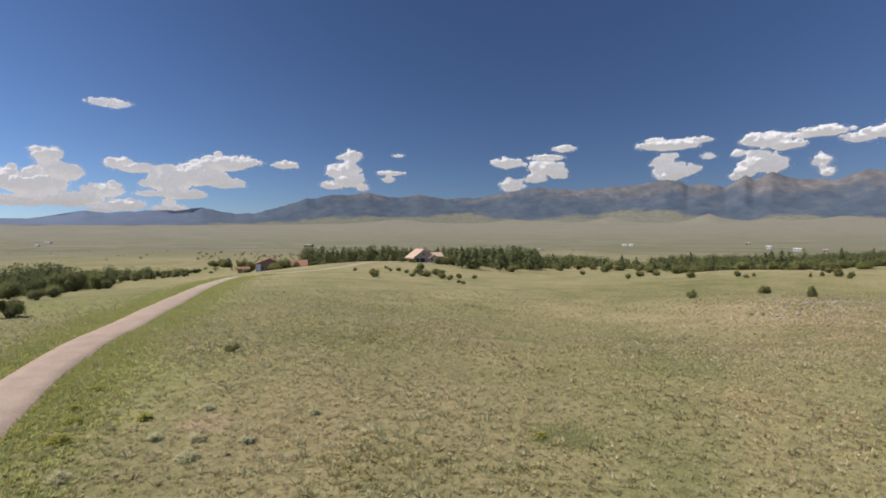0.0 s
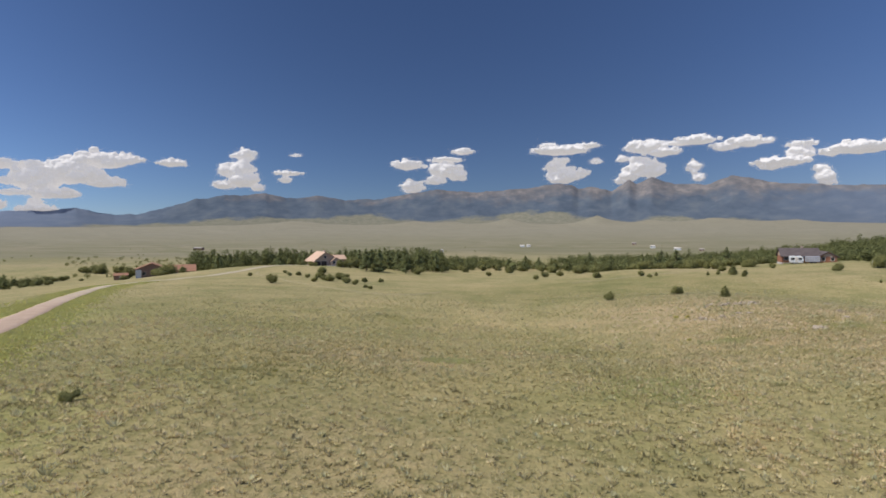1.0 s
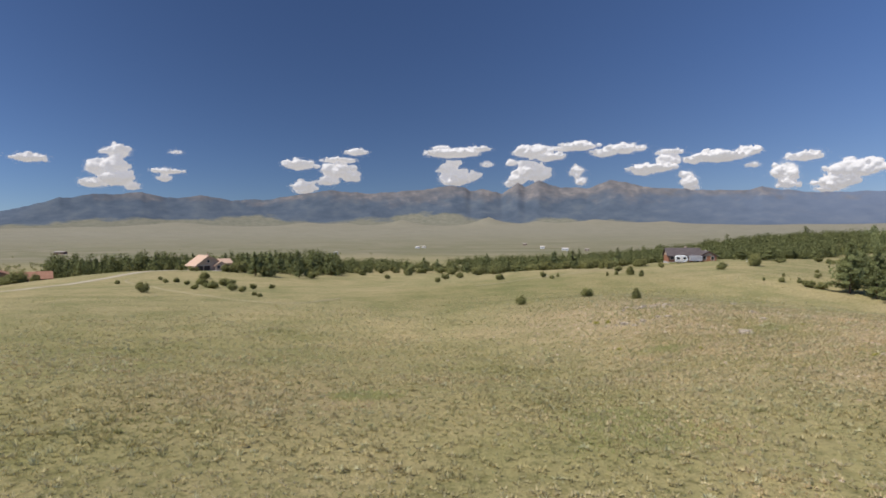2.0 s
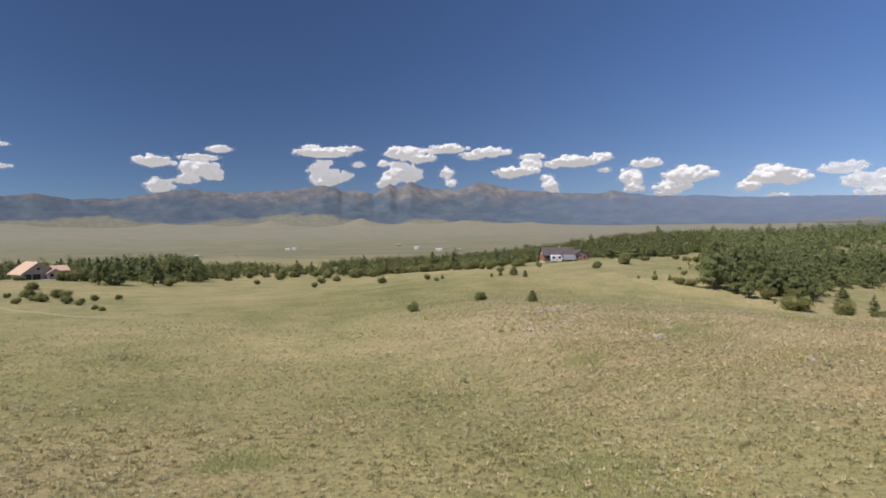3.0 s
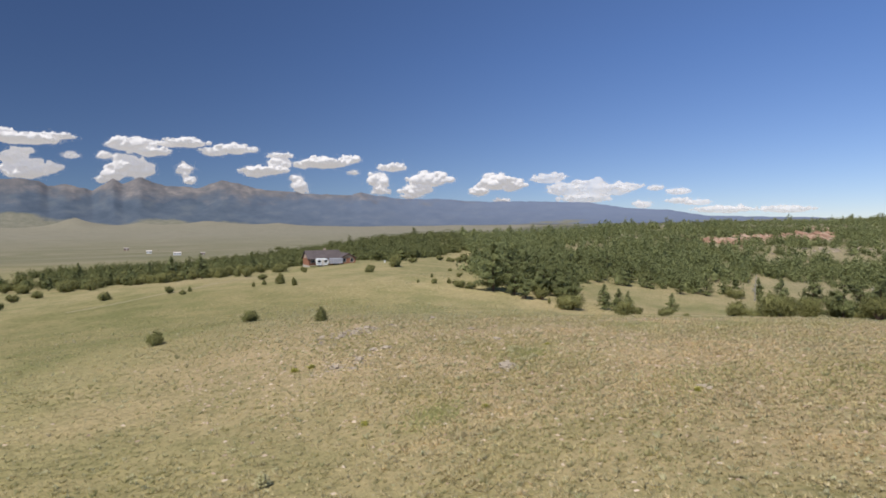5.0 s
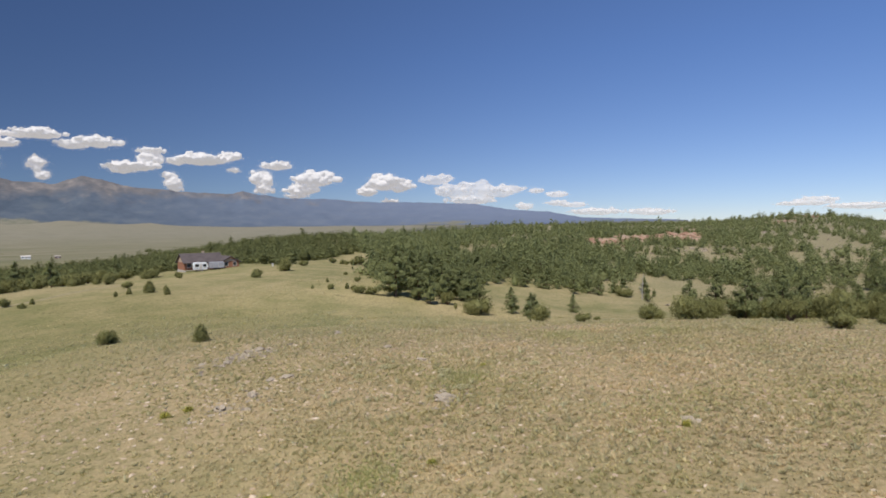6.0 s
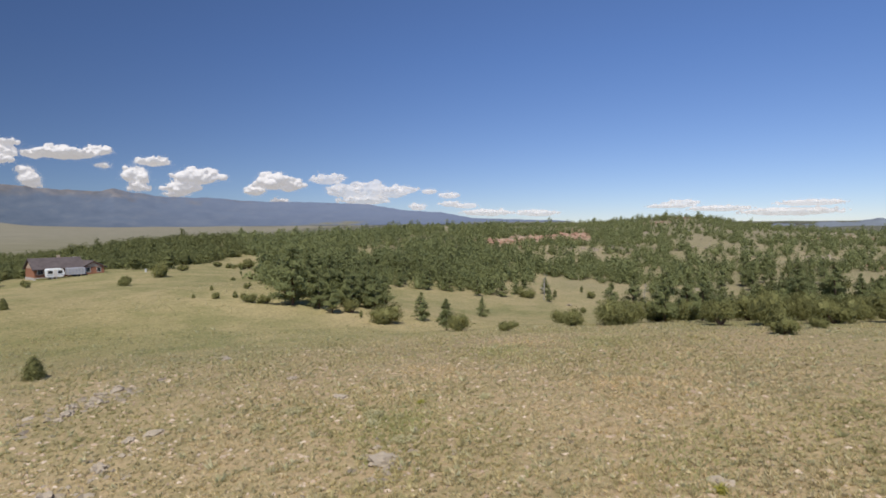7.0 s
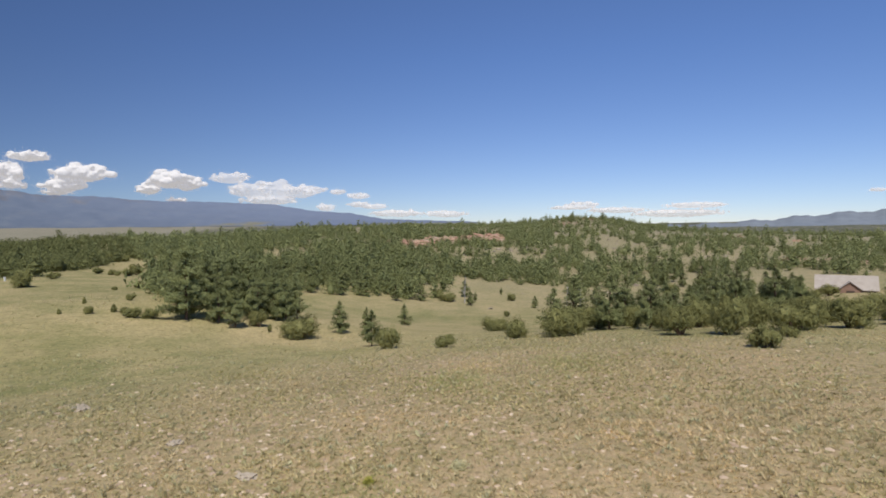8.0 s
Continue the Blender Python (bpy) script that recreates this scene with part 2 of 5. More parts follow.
def mountain_material():
    m, n, l, b = material("forested_mountain", 1.0, 0, 0.0)
    pos = place_node(n)
    sep = n.new("ShaderNodeSeparateXYZ")
    l.new(pos, sep.inputs[0])
    rough = noise_node(n, l, 0.006, 6, 0.6, pos)
    fine = noise_node(n, l, 0.03, 6, 0.7, pos)
    up = calc(n, l, "ADD", sep.outputs["Z"], calc(n, l, "MULTIPLY", calc(n, l, "SUBTRACT", rough, 0.5), 330))
    up = calc(n, l, "ADD", up, calc(n, l, "MULTIPLY", calc(n, l, "SUBTRACT", fine, 0.5), 50))
    line = n.new("ShaderNodeMapRange")
    line.inputs["From Min"].default_value, line.inputs["From Max"].default_value = 225, 320
    l.new(up, line.inputs["Value"])
    # forest tone shifted to blue: the distance haze is put into its colour
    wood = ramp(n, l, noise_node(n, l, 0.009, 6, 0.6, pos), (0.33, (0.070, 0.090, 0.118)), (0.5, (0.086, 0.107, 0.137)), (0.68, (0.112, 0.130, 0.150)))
    # haze painted into the wood colour, thickening towards both far ends of the range
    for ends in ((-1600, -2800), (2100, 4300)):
        haze_mix = n.new("ShaderNodeMapRange")
        haze_mix.inputs["From Min"].default_value, haze_mix.inputs["From Max"].default_value, haze_mix.inputs["To Max"].default_value = *ends, 0.75
        l.new(sep.outputs["X"], haze_mix.inputs["Value"])
        wood = mixed(n, l, haze_mix.outputs[0], wood, (0.170, 0.202, 0.282))
    rock = ramp(n, l, noise_node(n, l, 0.013, 7, 0.62, pos), (0.34, (0.112, 0.113, 0.122)), (0.52, (0.158, 0.148, 0.148)), (0.68, (0.240, 0.214, 0.198)))
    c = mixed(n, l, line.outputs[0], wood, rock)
    low = n.new("ShaderNodeMapRange")
    low.inputs["From Min"].default_value, low.inputs["From Max"].default_value = 88, 112
    low.inputs["To Min"].default_value, low.inputs["To Max"].default_value = 1, 0
    west = n.new("ShaderNodeMapRange")
    west.inputs["From Min"].default_value, west.inputs["From Max"].default_value = -2300, -1200
    west.inputs["To Min"].default_value, west.inputs["To Max"].default_value = 70, 0
    l.new(sep.outputs["X"], west.inputs["Value"])
    east = n.new("ShaderNodeMapRange")
    east.inputs["From Min"].default_value, east.inputs["From Max"].default_value = 1700, 2600
    east.inputs["To Min"].default_value, east.inputs["To Max"].default_value = 0, 80
    l.new(sep.outputs["X"], east.inputs["Value"])
    l.new(calc(n, l, "ADD", calc(n, l, "ADD", calc(n, l, "ADD", sep.outputs["Z"], east.outputs[0]), west.outputs[0]), calc(n, l, "MULTIPLY", calc(n, l, "SUBTRACT", noise_node(n, l, 0.0018, 6, 0.6, pos), 0.5), 300)), low.inputs["Value"])
    c = mixed(n, l, low.outputs[0], c, ramp(n, l, fine, (0.35, (0.150, 0.150, 0.112)), (0.65, (0.215, 0.200, 0.152))))
    l.new(c, b.inputs["Base Color"])
    return m


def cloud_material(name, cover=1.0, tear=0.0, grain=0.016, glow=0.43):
    """Vapour, with an added emission that stands in for sunlight scattered on inside it; thin parts are torn by noise.
    """
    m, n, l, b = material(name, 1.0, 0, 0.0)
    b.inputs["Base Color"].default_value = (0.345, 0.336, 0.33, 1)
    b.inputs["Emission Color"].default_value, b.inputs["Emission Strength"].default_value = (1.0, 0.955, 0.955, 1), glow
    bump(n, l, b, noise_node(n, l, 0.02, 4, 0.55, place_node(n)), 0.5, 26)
    if cover < 1:
        clear, x = n.new("ShaderNodeBsdfTransparent"), n.new("ShaderNodeMixShader")
        low = max(0.0, cover - tear)
        l.new(ramp(n, l, noise_node(n, l, grain, 7, 0.66, place_node(n)), (0.50, (low, low, low)), (0.74, (cover, cover, cover))), x.inputs[0])
        l.new(clear.outputs[0], x.inputs[1])
        l.new(b.outputs[0], x.inputs[2])
        l.new(x.outputs[0], n["Material Output"].inputs["Surface"])
    return m


TRACK = surface("pale_dirt", (0.29, 0.25, 0.145), (0.37, 0.31, 0.195), 1.2, 0.95, 0.1, 0.03)
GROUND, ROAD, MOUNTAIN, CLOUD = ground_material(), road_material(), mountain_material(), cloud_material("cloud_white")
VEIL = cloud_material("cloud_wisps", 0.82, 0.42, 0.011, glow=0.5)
GRASS = island_material("bunch_grass", ((0.0, (0.47, 0.43, 0.25)), (0.25, (0.55, 0.48, 0.29)), (0.5, (0.62, 0.53, 0.34)), (0.72, (0.70, 0.59, 0.40)), (0.86, (0.48, 0.46, 0.27)), (1.0, (0.57, 0.49, 0.28))), thin_part=0.45, drift=True)
LUSH = island_material("soft_green_grass", ((0.0, (0.42, 0.43, 0.20)), (1.0, (0.56, 0.53, 0.28))), thin_part=0.4, drift=True)
VERGE = island_material("green_grass", ((0.0, (0.40, 0.42, 0.15)), (0.5, (0.50, 0.49, 0.19)), (0.85, (0.60, 0.55, 0.23)), (1.0, (0.66, 0.58, 0.14))), thin_part=0.3)
STRAW = island_material("straw", ((0.0, (0.56, 0.46, 0.28)), (0.5, (0.70, 0.59, 0.37)), (1.0, (0.80, 0.68, 0.45))), thin_part=0.45, drift=True)
TUSSOCK = island_material("tussock", ((0.0, (0.46, 0.38, 0.22)), (0.5, (0.58, 0.49, 0.30)), (1.0, (0.68, 0.58, 0.38))), thin_part=0.35, drift=True, clumps=0.9)
SAGE = island_material("sage_leaves", ((0.0, (0.50, 0.48, 0.28)), (1.0, (0.68, 0.63, 0.40))), thin_part=0.45)
BLOOM = island_material("yellow_bloom", ((0.0, (0.24, 0.25, 0.06)), (1.0, (0.46, 0.40, 0.08))), thin_part=0.25)
NEEDLE = island_material("pine_needles", ((0.0, (0.176, 0.193, 0.082)), (0.5, (0.242, 0.262, 0.116)), (1.0, (0.315, 0.334, 0.150))), thin_part=0.42)
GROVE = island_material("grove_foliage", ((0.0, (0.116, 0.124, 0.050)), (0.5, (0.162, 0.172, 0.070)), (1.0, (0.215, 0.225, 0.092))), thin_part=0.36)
SCALE_LEAF = island_material("juniper_foliage", ((0.0, (0.172, 0.172, 0.066)), (0.5, (0.240, 0.236, 0.092)), (1.0, (0.312, 0.302, 0.124))), thin_part=0.36)
# haze over the far hills, painted in as their flat grey-blue
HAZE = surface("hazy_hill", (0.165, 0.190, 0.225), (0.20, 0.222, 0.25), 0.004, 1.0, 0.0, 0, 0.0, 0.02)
SNAG = surface("dead_wood", (0.30, 0.275, 0.235), (0.44, 0.41, 0.36), 3, 0.9, 0.1, 0.02)
BARK = surface("bark", (0.09, 0.06, 0.04), (0.17, 0.115, 0.08), 3, 0.95, 0.1, 0.04)
CLIFF = island_material("red_granite", ((0.0, (0.25, 0.145, 0.10)), (0.5, (0.35, 0.22, 0.155)), (1.0, (0.45, 0.34, 0.26))))
GRAVEL = island_material("pale_gravel", ((0.0, (0.34, 0.25, 0.18)), (0.5, (0.46, 0.35, 0.26)), (1.0, (0.60, 0.49, 0.38))))
STONE = island_material("pink_stone", ((0.0, (0.20, 0.165, 0.125)), (0.5, (0.29, 0.240, 0.18)), (1.0, (0.40, 0.335, 0.26))))


# ---------------------------------------------------------------- shape helpers
def mesh_object(name, verts, faces, mat, parent=None, smooth=False):
    """One mesh from arrays: verts (n, 3), faces (k, 3) or (k, 4)."""
    verts, faces = np.asarray(verts, np.float32), np.asarray(faces, np.int32)
    me = bpy.data.meshes.new(name)
    me.vertices.add(len(verts))
    me.vertices.foreach_set("co", verts.ravel())
    me.loops.add(faces.size)
    me.loops.foreach_set("vertex_index", faces.ravel())
    me.polygons.add(len(faces))
    me.polygons.foreach_set("loop_start", np.arange(0, faces.size, faces.shape[1], dtype=np.int32))
    me.polygons.foreach_set("use_smooth", np.full(len(faces), smooth))
    me.update(calc_edges=True)
    me.validate()
    me.materials.append(mat)
    ob = new(name, me)
    if parent:
        ob.parent = parent
    return ob


def part(name, bm, mat, parent, label=""):
    """Links a bmesh as one mesh object under a thing or a part."""
    me = bpy.data.meshes.new(name)
    bm.normal_update()
    bm.to_mesh(me)
    bm.free()
    me.materials.append(mat)
    ob = new(name, me)
    ob.parent = parent
    return tagged(ob, label)


def box(bm, x0, x1, y0, y1, z0, z1):
    v = [bm.verts.new((x, y, z)) for z in (z0, z1) for y in (y0, y1) for x in (x0, x1)]
    for f in ((0, 2, 3, 1), (4, 5, 7, 6), (0, 1, 5, 4), (1, 3, 7, 5), (3, 2, 6, 7), (2, 0, 4, 6)):
        bm.faces.new([v[k] for k in f])
    return v


def boxed(x0, x1, y0, y1, z0, z1, edge=0.0):
    bm = bmesh.new()
    box(bm, x0, x1, y0, y1, z0, z1)
    if edge:
        bmesh.ops.bevel(bm, geom=bm.edges[:], offset=edge, segments=1, affect="EDGES")
    return bm


def prism(points, along, lo, hi):
    """A solid from a closed outline in the plane across an axis ('x' or 'y'); the points are (across, up)."""
    bm = bmesh.new()
    put = (lambda q, s: (s, q[0], q[1])) if along == "x" else (lambda q, s: (q[0], s, q[1]))
    ends = [[bm.verts.new(put(q, s)) for q in points] for s in (lo, hi)]
    bm.faces.new(ends[0])
    bm.faces.new(ends[1][::-1])
    k = len(points)
    for i in range(k):
        bm.faces.new((ends[0][i], ends[1][i], ends[1][(i + 1) % k], ends[0][(i + 1) % k]))
    bmesh.ops.recalc_face_normals(bm, faces=bm.faces[:])
    return bm


def ball(rng, subdiv):
    bm = bmesh.new()
    bmesh.ops.create_icosphere(bm, subdivisions=subdiv, radius=1)
    v = np.array([q.co[:] for q in bm.verts])
    f = np.array([[q.index for q in p.verts] for p in bm.faces])
    bm.free()
    return v, f


# ---------------------------------------------------------------- the lie of the land
RINGS = (0, 150, 300, 700, 1200, 2000, 3000, 4300, 6000)
LEVELS = (-6, -7, -9.5, -12, -20, -14, 6, 48, 70)
SWELLS = [
    (690, 0, 17.1, 230), (625, 8, 10.5, 48), (500, 170, 11.5, 130), (320, 215, 9.8, 90), (-75, 215, 1.0, 38),
    (93, 82, -1.0, 12), (-15, 41, 0.6, 15), (16, 65, -1.7, 14), (112, 112, 1.7, 15), (41, 75, 0.9, 14),
    (-68, 238, 1.8, 26), (98, 168, -1.9, 18), (66, 186, 1.2, 16), (41, 94, 1.3, 12), (-40, 290, 0.8, 40), (300, 50, -1.3, 80), (4200, -1300, -48, 1200),
    (265, 300, 5.2, 46), (335, 225, -4.0, 27), (602, 60, -5.0, 30), (450, 190, 2.0, 30),
]
# grassy fans spilling from the mouths of the gulches at the foot of the range
FANS = [(-770, 3920, 45, 300), (40, 4000, 40, 150), (673, 3940, 60, 130), (1240, 3800, 80, 110), (1900, 3520, 50, 230), (2270, 3290, 28, 150), (1560, 3680, 35, 90), (300, 3990, 30, 110)]
# low swells every 50 m: the row's y, its first x, and their heights
KNOLLS = [
    (0, -50, (4.1, 0.2, 2.6, 3.0, 1.0, -0.4, -0.9,)),
    (50, -50, (4.0, 0.2, 4.4, 0.4, -3.7, -2.5, -3.3,)),
    (100, -100, (-1.4, 3.6, -0.9, 0.0, -0.4, -2.7, -0.9,)),
    (150, -100, (0.6, 3.5, -1.0, 1.9, 5.7, 2.0, 0.4,)),
    (200, 50, (-0.7, -0.3, 2.8,)),
    (250, -100, (-2.5, 4.2, -1.1,)),
    (300, -50, (0.1,)),
]


def land(x, y):
    """The ground's height at places of the plan."""
    x, y = np.asarray(x, float), np.asarray(y, float)
    h = np.interp(np.hypot(x, y), RINGS, LEVELS)
    for a, b, c, s in SWELLS:
        h = h + c * np.exp(-((x - a) ** 2 + (y - b) ** 2) / (2 * s * s))
    for a, b, c, s in FANS:
        h = h + c * np.exp(-np.hypot(x - a, y - b) / s)
    for b, first, heights in KNOLLS:
        for k, c in enumerate(heights):
            h = h + c * np.exp(-((x - first - 50 * k) ** 2 + (y - b) ** 2) / (2 * 44.0**2))
    far = np.clip((np.hypot(x, y) - 250) / 500, 0, 1)
    h = h + far * (2.2 * np.sin(x / 113 + 1.3) * np.sin(y / 87 + 0.4) + 1.4 * np.sin(x / 51 + y / 67))
    return h + 0.06 * np.sin(x / 3.1 + 0.7 * np.sin(y / 4.3)) * np.sin(y / 3.7 + 1.1)


def on_land(x, y, sink=0.0):
    return float(land(x, y)) - sink


def ground():
    ang = np.linspace(0, 2 * math.pi, 540, endpoint=False)
    rad = np.concatenate([np.linspace(2, 120, 110), np.geomspace(122.5, 5600, 130)])
    a, r = np.meshgrid(ang, rad)
    x, y = 30 + r * np.cos(a), 50 + r * np.sin(a)
    verts = np.stack([x, y, land(x, y)], -1).reshape(-1, 3)
    i, j = np.meshgrid(np.arange(len(rad) - 1), np.arange(len(ang)), indexing="ij")
    k = (j + 1) % len(ang)
    n = len(ang)
    faces = np.stack([i * n + j, (i + 1) * n + j, (i + 1) * n + k, i * n + k], -1).reshape(-1, 4)
    verts = np.vstack([verts, [[30, 50, land(30, 50)]]])
    hub = len(verts) - 1
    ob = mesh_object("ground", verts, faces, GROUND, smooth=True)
    bm = bmesh.new()
    bm.from_mesh(ob.data)
    bm.verts.ensure_lookup_table()
    for q in range(n):
        f = bm.faces.new((bm.verts[hub], bm.verts[q], bm.verts[(q + 1) % n]))
        f.smooth = True
    bm.to_mesh(ob.data)
    bm.free()
    tagged(ob, "dry olive and straw coloured grassland with gravelly patches", "ground", kind="structure")


ground()


def strip(name, line, width, lift, mat, label, category, steps=14, crown=0.05, shift=0.0):
    """A track laid along a smooth line of the plan, its edges feathering into the ground."""
    p = np.array(line, float)
    t = np.arange(len(p))
    tt = np.linspace(0, len(p) - 1, (len(p) - 1) * steps + 1)
    # Catmull-Rom through the points
    q = np.vstack([2 * p[0] - p[1], p, 2 * p[-1] - p[-2]])
    k = np.minimum(tt.astype(int), len(p) - 2)
    u = (tt - k)[:, None]
    c = 0.5 * (2 * q[k + 1] + (q[k + 2] - q[k]) * u + (2 * q[k] - 5 * q[k + 1] + 4 * q[k + 2] - q[k + 3]) * u**2 + (3 * q[k + 1] - q[k] - 3 * q[k + 2] + q[k + 3]) * u**3)
    d = np.gradient(c, axis=0)
    d /= np.linalg.norm(d, axis=1, keepdims=True)
    side = np.stack([-d[:, 1], d[:, 0]], -1)
    across = np.array([-0.56, -0.5, -0.25, 0, 0.25, 0.5, 0.56])
    rng = np.random.default_rng(5)
    wob = 1 + 0.03 * np.sin(np.arange(len(c)) * 0.23) + rng.normal(0, 0.008, len(c))
    g = c[:, None] + side[:, None] * (across[None, :, None] * width * wob[:, None, None] + shift)
    z = land(g[..., 0], g[..., 1]) + lift + crown * (1 - (across[None] / 0.5) ** 2)
    z[:, 0] -= lift + 0.1
    z[:, -1] -= lift + 0.1
    verts = np.concatenate([g, z[..., None]], -1).reshape(-1, 3)
    m = len(across)
    i, j = np.meshgrid(np.arange(len(c) - 1), np.arange(m - 1), indexing="ij")
    faces = np.stack([i * m + j, i * m + j + 1, (i + 1) * m + j + 1, (i + 1) * m + j], -1).reshape(-1, 4)
    ob = mesh_object(name, verts, faces[:, ::-1], mat, smooth=True)
    return tagged(ob, label, category, kind="structure")


DRIVE = [(-4, -14), (-14, 5), (-20.9, 19.2), (-24.5, 26.3), (-27.6, 34.4), (-31.6, 46), (-35.3, 54.5), (-43.3, 73.5), (-51.8, 94), (-60.2, 116), (-65, 132), (-67, 148), (-64.5, 175), (-60.5, 202), (-56, 231), (-49, 250), (-42, 256)]
strip("road", DRIVE, 2.75, 0.07, ROAD, "pinkish gravel driveway curving over the grass", "road", shift=-0.26)
for trail in ([(-52, 203), (-49.5, 192), (-38, 168), (-29, 149), (-20, 135.6), (-13, 126.6), (-7.4, 122.2), (-1.4, 124.1), (5, 134.8)], [(38, 149), (45, 150.5), (51.5, 152), (63.6, 155), (79, 165), (90, 172)], [(225, 36), (228, 46), (230, 58), (233, 70), (235, 82), (240, 92)]):
    strip("track", trail, 0.65, 0.03, TRACK, "faint pale dirt track worn through dry grass", "track")


def mountains():
    """The range far beyond the plain: crest heights in degrees along the compass, with spurs running down."""
    crest = [(62, 1.0), (43.8, 0.95), (41.2, 1.0), (38.1, 1.7), (36.8, 1.52), (30.7, 1.8), (28.9, 2.1), (26.2, 1.4), (24.4, 1.55), (21.9, 2.27), (19.8, 2.9), (16.6, 3.4), (13.6, 3.65), (11.4, 3.15), (8.9, 3.35), (5.5, 3.05),
             (2.8, 3.15), (-2.7, 4.1), (-6, 3.8), (-11.6, 4.1), (-14.5, 4.55), (-15.8, 4.3), (-16.4, 3.9), (-17.5, 4.2), (-19.5, 3.65), (-21, 4.68), (-21.7, 4.3), (-23, 4.97),
             (-24.3, 4.35), (-27.6, 4.05), (-29.7, 4.75), (-33.4, 4.0), (-37, 3.65), (-41.4, 3.48), (-42.4, 3.74), (-45.6, 3.14), (-49.8, 3.04), (-55, 2.7), (-60, 2.67), (-64.3, 2.43), (-68, 1.83), (-71.6, 1.58), (-74.5, 1.0), (-84, 0.6)]
    az = np.linspace(62, -84, 900)
    c = np.array(crest[::-1])
    top = np.interp(az, c[:, 0], c[:, 1])
    jag = np.array([0.16 * noise.fractal((a * 0.9, 1.7, 0.4), 0.9, 2.0, 4) for a in az]) * np.interp(az, (-80, -40, 20, 40), (0.25, 0.6, 1.0, 0.4))
    steps = np.linspace(0, 1, 44)
    verts = np.zeros((len(steps), len(az), 3))
    for i, s in enumerate(steps):
        r = 4050 + 600 * s
        for j in range(len(az)):
            a = radians(az[j])
            n1 = noise.noise((az[j] * 0.13 + s * 1.5, s * 1.6, 3.1))
            n2 = noise.noise((az[j] * 0.34 - s * 2.2, s * 3.6, 9.7))
            spur = (1 - abs(n1) * 1.4) * 0.6 + (1 - abs(n2) * 1.4) * 0.3
            rise = s**1.2 * (0.7 + 0.3 * s + (1 - s) * (spur - 0.6) * 0.55)
            z = 40 + (4650 * math.tan(radians(top[j])) - 30) * rise + 81 * jag[j] * s**5
            verts[i, j] = (-math.sin(a) * r, math.cos(a) * r, z)
    n = len(az)
    i, j = np.meshgrid(np.arange(len(steps) - 1), np.arange(n - 1), indexing="ij")
    faces = np.stack([i * n + j, i * n + j + 1, (i + 1) * n + j + 1, (i + 1) * n + j], -1).reshape(-1, 4)
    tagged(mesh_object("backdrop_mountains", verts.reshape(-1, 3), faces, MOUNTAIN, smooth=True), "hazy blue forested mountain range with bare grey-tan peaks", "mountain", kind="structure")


mountains()


def far_hills():
    az = np.linspace(-98, -165, 260)
    top = np.interp(-az, (98, 105, 109, 113.7, 118.5, 130, 150, 165), (-0.1, 0.12, 0.35, 0.8, 1.1, 1.4, 1.0, 0.6)) + 0.1 * np.sin(az * 1.9) + 0.04 * np.sin(az * 6.3)
    rows = []
    for s in np.linspace(0, 1, 10):
        r = 4000 + 500 * s
        z = -20 + (4500 * np.tan(np.radians(top)) + 10 + 20) * s**0.8
        rows.append(np.stack([-np.sin(np.radians(az)) * r, np.cos(np.radians(az)) * r, z], -1))
    n = len(az)
    i, j = np.meshgrid(np.arange(9), np.arange(n - 1), indexing="ij")
    faces = np.stack([i * n + j, i * n + j + 1, (i + 1) * n + j + 1, (i + 1) * n + j], -1).reshape(-1, 4)
    tagged(mesh_object("backdrop_hills", np.array(rows).reshape(-1, 3), faces, HAZE, smooth=True), "low wooded hills on the horizon, painted pale blue with haze", "hill", kind="structure")


far_hills()


# ---------------------------------------------------------------- clouds
BILLOW, CURL = bpy.data.textures.new("billow", "CLOUDS"), bpy.data.textures.new("curl", "CLOUDS")
BILLOW.noise_scale, BILLOW.noise_depth, CURL.noise_scale, CURL.noise_depth = 75, 3, 26, 2


